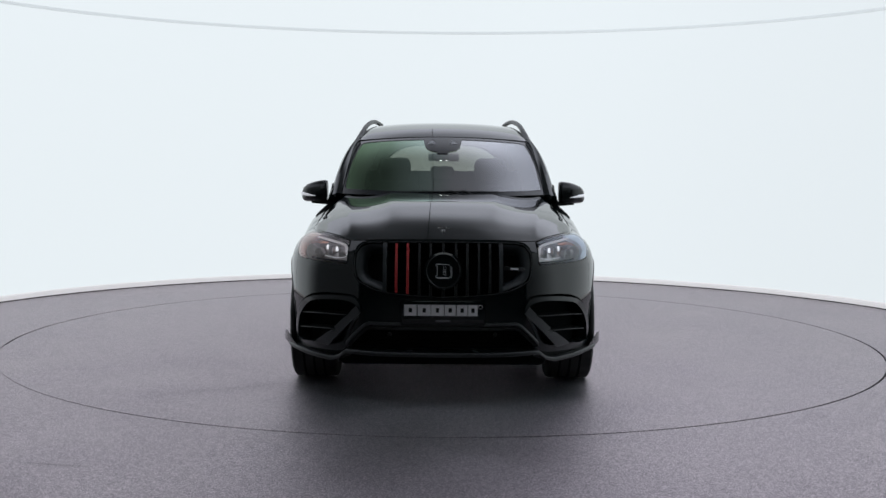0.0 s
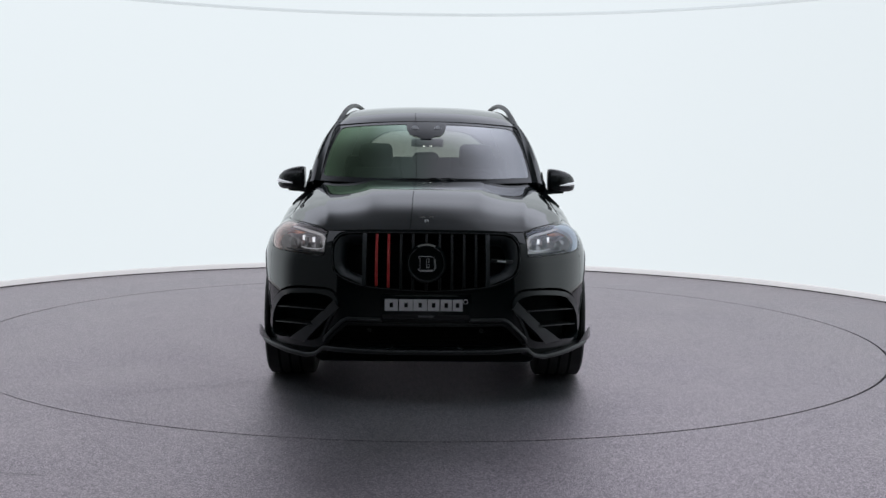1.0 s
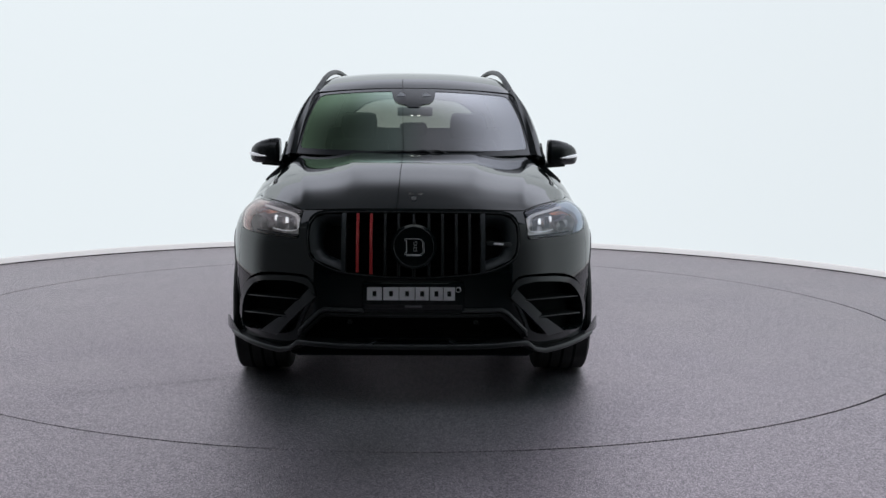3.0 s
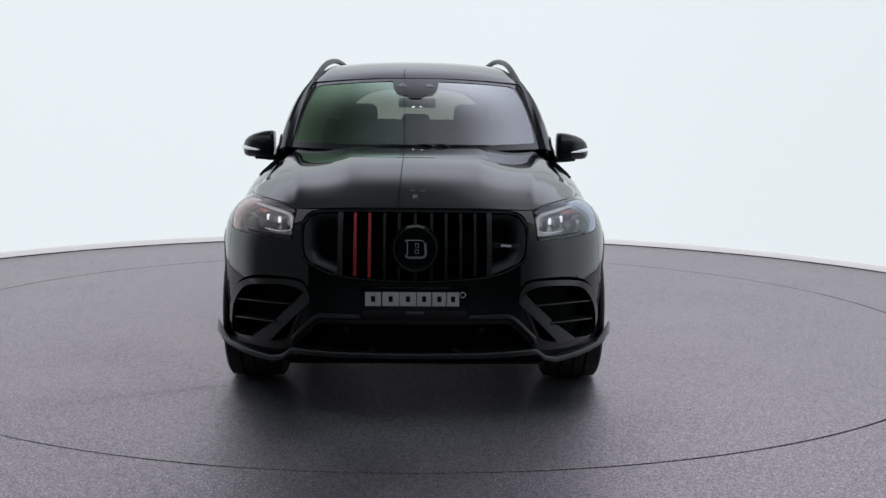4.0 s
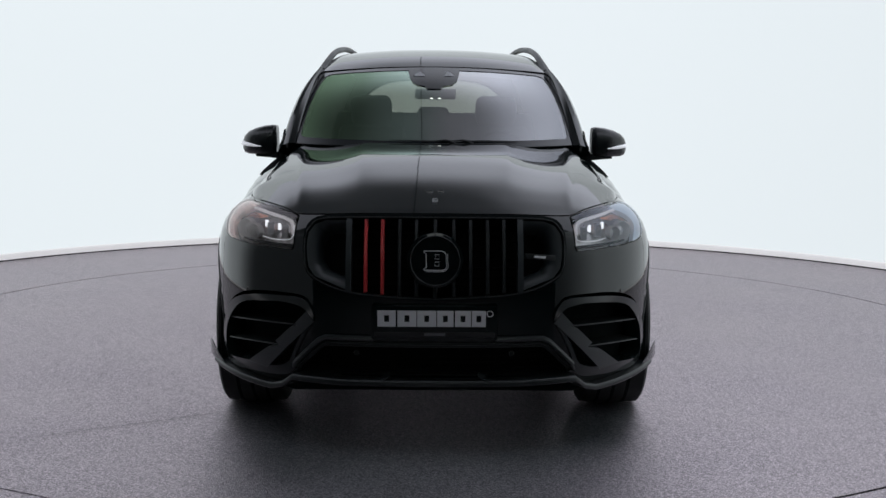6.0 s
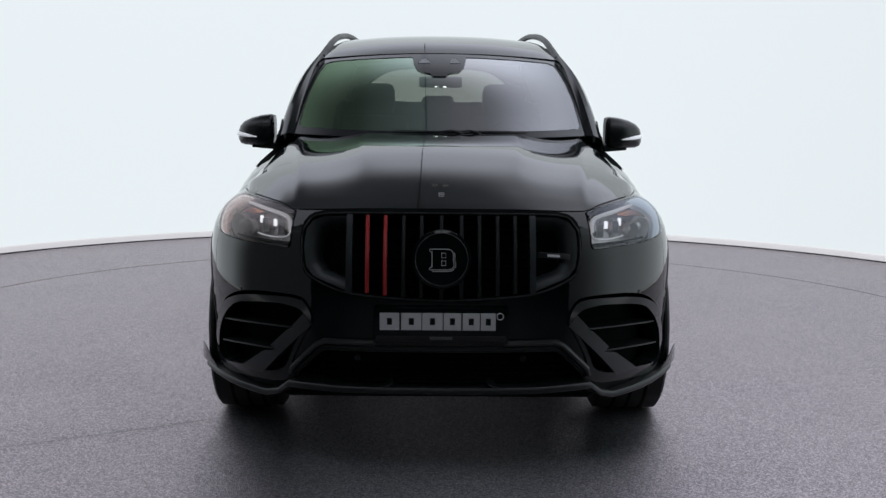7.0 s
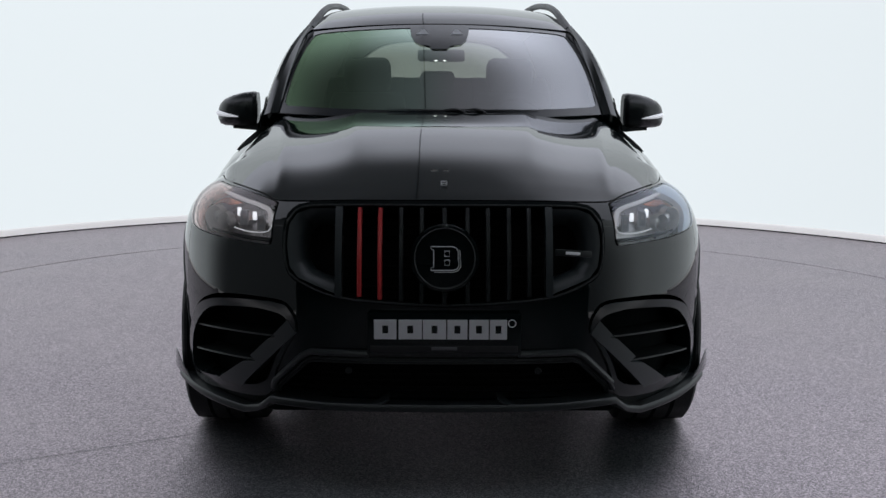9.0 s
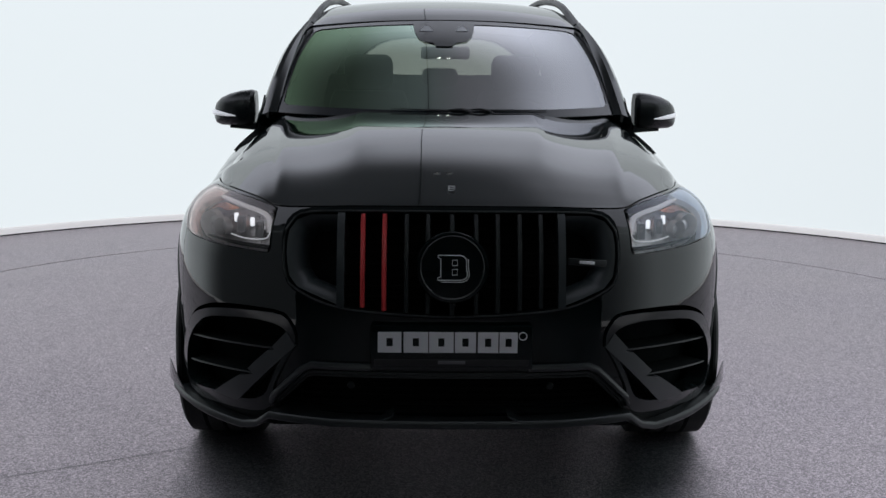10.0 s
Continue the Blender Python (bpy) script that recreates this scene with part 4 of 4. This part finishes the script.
for k, x in enumerate((-.288, -.218, -.146, -.076, .002, .080, .150, .221, .290)):
    z0, z1 = float(np.interp(abs(x), [0, .181, .365], [.660, .670, .692])), .978
    bm = loft([[(x - .0085, nose_y(x, z) + .012, z), (x - .006, nose_y(x, z) - .004, z), (x + .006, nose_y(x, z) - .004, z), (x + .0085, nose_y(x, z) + .012, z), (x + .006, nose_y(x, z) + .05, z), (x - .006, nose_y(x, z) + .05, z)] for z in np.linspace(z0, z1, 14)])
    part("slat", bm, RED if k < 2 else SATIN, grille, "red enamelled grille slat" if k < 2 else "")
for z in np.linspace(.70, .95, 8):
    part("mesh_bar", tube([(x, nose_y(x, z) + .09, z) for x in np.linspace(-.36, .36, 13)], .004, 6), MESH, grille)

EMB = Matrix.Translation((.002, -.022, .818)) @ pose(0, 0, 0, -4, 0, 0)
disc = turned([(.06, .0), (.06, .112), (.0, .117), (-.008, .113), (-.010, .104), (-.005, .099), (-.008, .06), (-.009, 0)], 64, "y")
bmesh.ops.transform(disc, matrix=EMB, verts=disc.verts)
emblem = part("emblem", disc, PAINT, grille, "round gloss black emblem with a thin silver outline")
thin = turned([(-.011, .101), (-.0125, .1025), (-.011, .104), (-.009, .1025)], 64, "y")
bmesh.ops.transform(thin, matrix=EMB, verts=thin.verts)
part("emblem_ring", thin, SATIN, emblem)


def outline_bar(pts, r, mat, parent, name, m):
    return part(name, tube([m @ Vector((x, -.012, z)) for x, z in pts], r, 6, closed=True), mat, parent)


outline_bar(flow([(-.046, -.040), (.028, -.040), (.041, -.036), (.048, -.026), (.048, -.014), (.045, .0), (.046, .014), (.045, .025), (.038, .036), (.026, .040), (-.046, .040), (-.046, .032), (-.037, .029), (-.037, -.029), (-.046, -.032)], .006, rounded=False), .0016, OUTLINE, emblem, "emblem_outline", EMB)
for z in (-.014, .016):
    outline_bar([(.0, z - .009), (.016, z - .009), (.016, z + .009), (.0, z + .009)], .0014, OUTLINE, emblem, "emblem_bar", EMB)

part("emblem_outline", tube([EMB @ Vector((x, -.012, z)) for x, z in ((-.036, -.046), (.030, -.046), (.045, -.041), (.054, -.029), (.054, -.014), (.051, .0), (.052, .014), (.050, .028))], .0014, 6), OUTLINE, emblem)
part("front_camera", box(.004, nose_y(0, .690) + .010, .690, .022, .02, .008, .003), SATIN, grille, "small camera under the emblem")
strip_y = nose_y(.44, .828)
badge = part("side_badge", box(.442, strip_y - .006, .829, .132, .012, .022, .004, m=pose(0, 0, 0, 0, 5, 13)), SATIN, grille)
part("badge_mark", box(.440, strip_y - .0135, .8295, .052, .004, .010, .001, m=pose(0, 0, 0, 0, 5, 13)), WHITE_MARK, badge, "tiny white lettering bar")

# ---- number plate panel with its blocks ----
PL = Matrix.Translation((.002, -.038, .560)) @ pose(0, 0, 0, 2, 0, 0)
plate = carpart("plate_panel", box(0, 0, 0, .525, .018, .150, .008, m=None), PAINT, "black plate panel with grey block marks")
plate.data.transform(PL)
for x0, x1 in ((-.238, -.162), (-.155, -.076), (-.073, .006), (.010, .078), (.084, .150), (.154, .212)):
    b = sheet([(x0, -.016), (x1, -.016), (x1, .052), (x0, .052)], [[((x0 + x1) / 2 - .010, .004), ((x0 + x1) / 2 + .010, .004), ((x0 + x1) / 2 + .010, .032), ((x0 + x1) / 2 - .010, .032)]], .1, lambda a, c, d: PL @ Vector((a, -.012 + d, c)), .003)
    part("block_mark", b, SILVER, plate)
part("round_mark", tube([PL @ Vector((.229 + .0125 * math.cos(2 * math.pi * k / 20), -.011, .040 + .0125 * math.sin(2 * math.pi * k / 20))) for k in range(20)], .0018, 6, closed=True), SILVER, plate)
part("lower_strip", box(0, 0, 0, .50, .012, .022, .003), PLASTIC, plate).data.transform(PL @ Matrix.Translation((0, -.006, -.050)))
part("small_mark", box(0, 0, 0, .088, .003, .011, .001), material("dim_grey_print", (.12, .12, .13), rough=.5), plate).data.transform(PL @ Matrix.Translation((0, -.0135, -.048)))

# ---- side intakes ----
for side in (1, -1):
    rim = carpart("side_intake", flip(sheet(INTAKE, [INTAKE_IN], .03, skin_at(1, .012), .07), side), CARBON, "gloss black framed side intake")
    part("intake_backing", flip(sheet(INTAKE_HOLE, [], .05, skin_at(1, -.085)), side), VOID, rim)
    blade = flow([(.530, .594), (.582, .540), (.574, .531), (.604, .522), (.682, .453), (.658, .436), (.722, .424), (.858, .340), (.735, .330), (.500, .549)], .03, rounded=False)
    tilt = lambda q, z, d: skin_at(1, .014)(q, z, d)
    part("blade", flip(sheet(blade, [], .014, tilt, .06), side), BLADE, rim)
    for (qa, za), (qb, zb) in (((.574, .531), (1.00, .514)), ((.658, .436), (1.04, .415))):
        pts = [(qa + (qb - qa) * k / 12, za + (zb - za) * k / 12 + .006 * math.sin(math.pi * k / 12)) for k in range(13)]
        slab = loft([[skin_at(1, .0)(q, z + .004, 0), skin_at(1, .0)(q, z - .004, 0), skin_at(1, -.08)(q, z - .010, 0), skin_at(1, -.08)(q, z + .006, 0)] for q, z in pts])
        slat = part("intake_slat", flip(slab, side), VOID, rim)
        part("slat_edge", tube([skin_at(side, .001)(q, z, 0) for q, z in pts], .0032, 6), SATIN, slat)

# ---- lower intake, lip and splitter ----
low_ring = LOWER + [(-q, z) for q, z in LOWER[::-1][1:-1]]
lip_out = [(0, .492), (.25, .493), (.455, .494), (.515, .470), (.612, .388), (.622, .356)]
lower = carpart("lower_intake", sheet(low_ring, [], .05, full_skin(-.09)), MESH, "dark lower air intake")
for side in (1, -1):
    for off, r, out in ((0.0, .0125, .012), (-.022, .006, .004), (-.034, .005, .0)):
        line = flow([(.252 if off == 0 else 0.0, .487 + off), (.447, .488 + off), (.478 + off * .3, .473 + off * .8), (.585 + off * .5, .372 + off * .6), (.592 + off * .5, .345 + off * .4)], .03, closed=False, rounded=False)
        part("intake_lip", tube([skin_at(side, out)(q, z, 0) for q, z in line], r, 8), LIP if off == 0 else SATIN, lower)
    part("sensor", turned([(-.012, .0), (-.012, .010), (.0, .012)], 16, "y"), SATIN, lower).data.transform(Matrix.Translation((side * .325, -.01, .425)))
for side in (1, -1):
    strake = [[(side * x, -.030 + y, z - .002), (side * x, -.030 + y, z + .004), (side * x, .06 + y, z + .004), (side * x, .06 + y, z - .002)] for x, y, z in ((.252, .0, .306), (.228, -.004, .309), (.206, -.006, .316), (.186, -.006, .327))]
    part("strake", loft(strake), SCOOP, lower, "small angled strake on the splitter")
for k in range(5):
    z = .335 + .026 * k
    part("mesh_bar", tube([full_skin(-.06)(q, z, 0) for q in np.linspace(-.58, .58, 25)], .004, 6), MESH, lower)

half = flow([(0, .296), (.38, .298), (.59, .307), (.64, .266), (.70, .250), (.86, .264), (1.00, .278), (1.10, .285), (1.15, .288)], .03, closed=False, rounded=False)
rings = []
for q, z in [(-a, b) for a, b in half[::-1][:-1]] + half:
    p = skin(abs(q), z)
    x = math.copysign(p[0], q)
    n = skin_at(1, .050)(abs(q), z, 0) - Vector(p)
    n.z = 0
    nx = math.copysign(n.x, q)
    rings.append([(x + nx, p[1] + n.y, z + .013), (x + nx * 1.10, p[1] + n.y * 1.10, z + .009), (x + nx * 1.14, p[1] + n.y * 1.14, z + .003), (x + nx * 1.12, p[1] + n.y * 1.12, z - .008), (x + nx * 1.04, p[1] + n.y * 1.04, z - .012), (x - nx * 2, p[1] - n.y * 2, z - .012), (x - nx * 2, p[1] - n.y * 2, z + .02)])
splitter = carpart("front_splitter", loft(rings), LIP, "gloss black carbon front splitter")
for side in (1, -1):
    fin = []
    for y, top in ((.36, .290), (.42, .318), (.47, .350), (.51, .364), (.55, .368), (.61, .352), (.66, .31)):
        x = min(skin(round_y(y, .285), .285)[0] + .046, 1.046)
        lean = (top - .28) * .17
        fin.append([(side * (x - .012), y, .274), (side * x, y, .276), (side * (x + .003 + lean), y, .30 if top > .31 else .28), (side * (x + .001 + lean), y, top), (side * (x - .002 + lean), y, top), (side * (x - .008), y, .30 if top > .31 else .28)])
    part("splitter_fin", loft(fin), CARBON, splitter)

# ---- headlights ----
for side in (1, -1):
    lamp = carpart("headlight", flip(sheet(LAMP, [], .04, skin_at(1, -.062)), side), HOUSING, "clear headlight with a silver light guide and white diodes")
    cx, cy = sum(p[0] for p in LAMP) / len(LAMP), sum(p[1] for p in LAMP) / len(LAMP)
    shrink = lambda k: [(cx + (q - cx) * k, cy + (z - cy) * k) for q, z in LAMP]
    part("lamp_wall", flip(loft([[skin_at(1, d)(q, z, 0) for q, z in shrink(.972)] for d in (-.064, -.004)], caps=False), side), SATIN, lamp)
    part("lens", flip(sheet(shrink(.968), [], .035, skin_at(1, .004)), side), LENS_PINK if side < 0 else LENS_BLUE, lamp)
    guide = flow([(.660, .962), (.645, .945), (.624, .909), (.632, .893), (.668, .886), (.727, .886), (.797, .894)], .02, closed=False)
    part("light_guide", tube([skin_at(side, -.014)(q, z, 0) for q, z in guide], .0027, 6), FRAME_GLOW, lamp, "frosted silver light guide")
    for q, z in ((.735, .948), (.832, .957)):
        m = skin_at(side, -.03)(q, z, 0)
        part("diode", box(m.x, m.y, m.z, .014, .012, .030, .003), LED, lamp, "lit white diode")
    for q, z in ((.690, .925), (.788, .937)):
        m = skin_at(side, -.032)(q, z, 0)
        module = part("projector", box(m.x, m.y + .015, m.z, .026, .03, .056, .005), PROJECTOR, lamp)
        part("module_rim", tube([(m.x + a * .012, m.y - .002, m.z + b * .026) for a, b in ((-1, -1), (1, -1), (1, .55), (.8, 1), (-.8, 1), (-1, .55))], .0018, 6, closed=True), OUTLINE, module)
        part("module_lens", box(m.x, m.y - .001, m.z + .008, .012, .004, .020, .002), HOUSING, module)
    for q, z, r in ((.985, .932, .040), (.895, .926, .028)):
        m = skin_at(side, -.048)(q, z, 0)
        bowl = turned([(.02, .0), (.012, r * .6), (-.012, r), (-.03, r * 1.06), (-.03, r * 1.12), (.0, r * 1.12)], 32, "y")
        part("reflector_bowl", bowl, BOWL, lamp, "grey lamp bowl").data.transform(Matrix.Translation(m) @ pose(0, 0, 0, 0, 0, 35 * side))
        ball = turned([(r * .55 * math.cos(a) * -.7, r * .62 * math.sin(a)) for a in np.linspace(0.02, math.pi / 2, 9)], 24, "y")
        part("projector_lens", ball, HOUSING, lamp).data.transform(Matrix.Translation(m + Vector((0, -.004, 0))) @ pose(0, 0, 0, 0, 0, 35 * side))
    strip = [(.86, .988), (.94, .994), (1.03, .994), (1.08, .972), (1.09, .945), (1.07, .94), (1.05, .962), (1.0, .976), (.92, .974)]
    part("amber_strip", flip(sheet(flow(strip, .03), [], .04, skin_at(1, -.03)), side), AMBER, lamp, "amber turn reflector")
    brow = flow([(.626, .912), (.636, .938), (.662, .962), (.71, .975), (.80, .986), (.95, .997), (1.08, 1.000)], .02, closed=False)
    part("brow", tube([skin_at(side, -.012)(q, z, 0) for q, z in brow], [.0092 - .0040 * smooth(len(brow) * .55, len(brow), k) for k in range(len(brow))], 8, .9), GUIDE, lamp, "frosted grey brow guide")
    # crescent added to show the coloured reflection on the lamp's outer edge
    crescent = [(q, z) for q, z in shrink(.962) if q > 1.0] + flow([(1.03, .888), (1.075, .915), (1.092, .945), (1.07, .975), (1.02, .998)], .02, closed=False)
    part("rim_sheen", flip(sheet(crescent, [], .02, skin_at(1, -.006), .02), side), RIM_SHEEN_PINK if side < 0 else RIM_SHEEN_BLUE, lamp, "crescent painted as the pinkish reflection on the lamp" if side < 0 else "crescent painted as the bluish reflection on the lamp")
    shelf = flow([(.62, .862), (.80, .866), (.95, .872), (.95, .880), (.80, .876), (.62, .872)], .03, rounded=False)
    part("shelf", flip(sheet(shelf, [], .03, skin_at(1, -.02), .05), side), SATIN, lamp)

# ---- door mirrors ----
for side in (1, -1):
    sect = []
    for x, y, zc, hz, hy in ((.884, 1.835, 1.245, .080, .075), (.90, 1.825, 1.246, .084, .088), (.95, 1.815, 1.244, .081, .092), (1.00, 1.815, 1.238, .074, .088), (1.04, 1.825, 1.230, .064, .075), (1.066, 1.84, 1.222, .048, .055), (1.078, 1.85, 1.216, .025, .03)):
        sect.append([(side * (x + (.006 if side > 0 else 0)), y + hy * math.copysign(abs(math.cos(a)) ** .7, math.cos(a)), zc + hz * math.copysign(abs(math.sin(a)) ** .75, math.sin(a))) for a in [2 * math.pi * k / 28 for k in range(28)]])
    shell = carpart("door_mirror", loft(sect), MIRROR_CAP, "gloss black door mirror with a pale unlit indicator strip with a painted glow")
    # unlit strip; its emission stands in for a bright wall reflection
    part("indicator_strip", tube([(side * .965, 1.722, 1.212), (side * 1.0, 1.724, 1.216), (side * 1.04, 1.745, 1.222), (side * 1.066, 1.785, 1.226), (side * 1.079, 1.83, 1.226)], [.002, .008, .013, .015, .012], 8, .8), FRAME_GLOW, shell, "pale unlit indicator strip with a painted glow")
    part("mirror_pane", box(side * .965, 1.90, 1.238, .13, .006, .09, .003), MIRROR, shell)
    part("mirror_edge", tube([(side * .888, 1.77, 1.185), (side * .886, 1.76, 1.24), (side * .890, 1.77, 1.305)], .006, 6), SATIN, shell)
    part("mirror_arm", loft([[(side * x, y + a, z + b) for a, b in ((-.05, -.018), (.05, -.018), (.05, .018), (-.05, .018))] for x, y, z in ((1.0, 1.83, 1.172), (.93, 1.83, 1.166), (.885, 1.83, 1.162), (.84, 1.85, 1.14))]), SATIN, shell)

# ---- wheels ----
def wheel(x, y, side):
    w = tagged(carpart("wheel", turned([(-.15, .27), (-.152, .33), (-.148, .385), (-.135, .402), (-.06, .405), (.06, .405), (.135, .402), (.148, .385), (.152, .33), (.15, .29), (.12, .275)], 64), RUBBER, "wide low tyre on a dark multi-spoke rim"))
    w.location = (x, y, HUB_Z)
    rim = part("rim", turned([(-.15, .272), (-.13, .262), (.10, .262), (.14, .285), (.147, .278), (.12, .255)], 48), RIM, w)
    part("hub", turned([(.0, .0), (.115, .0), (.122, .04), (.10, .07), (.0, .08)], 24), RIM, w)
    for k in range(10):
        a = 2 * math.pi * k / 10
        sp = loft([[(.115 - .03 * s, r * math.cos(a) - h * math.sin(a), r * math.sin(a) + h * math.cos(a)) for s, h in ((0, -t), (0, t), (1.3, t * .6), (1.3, -t * .6))] for r, t in ((.05, .018), (.15, .014), (.265, .020))])
        part("spoke", sp, RIM, w)
    part("brake_disc", turned([(-.02, .06), (-.02, .20), (.0, .20), (.0, .06)], 40), STEEL, w)
    if side < 0:
        w.rotation_euler = (0, 0, math.pi)
    for k in range(3):
        part("tread_groove", turned([(-.075 + .065 * k, .4055), (-.07 + .065 * k, .4062), (-.06 + .065 * k, .4055)], 48), VOID, w)
    return w


for y in (AXLE_F, AXLE_R):
    for side in (1, -1):
        wheel(side * .855, y, side)
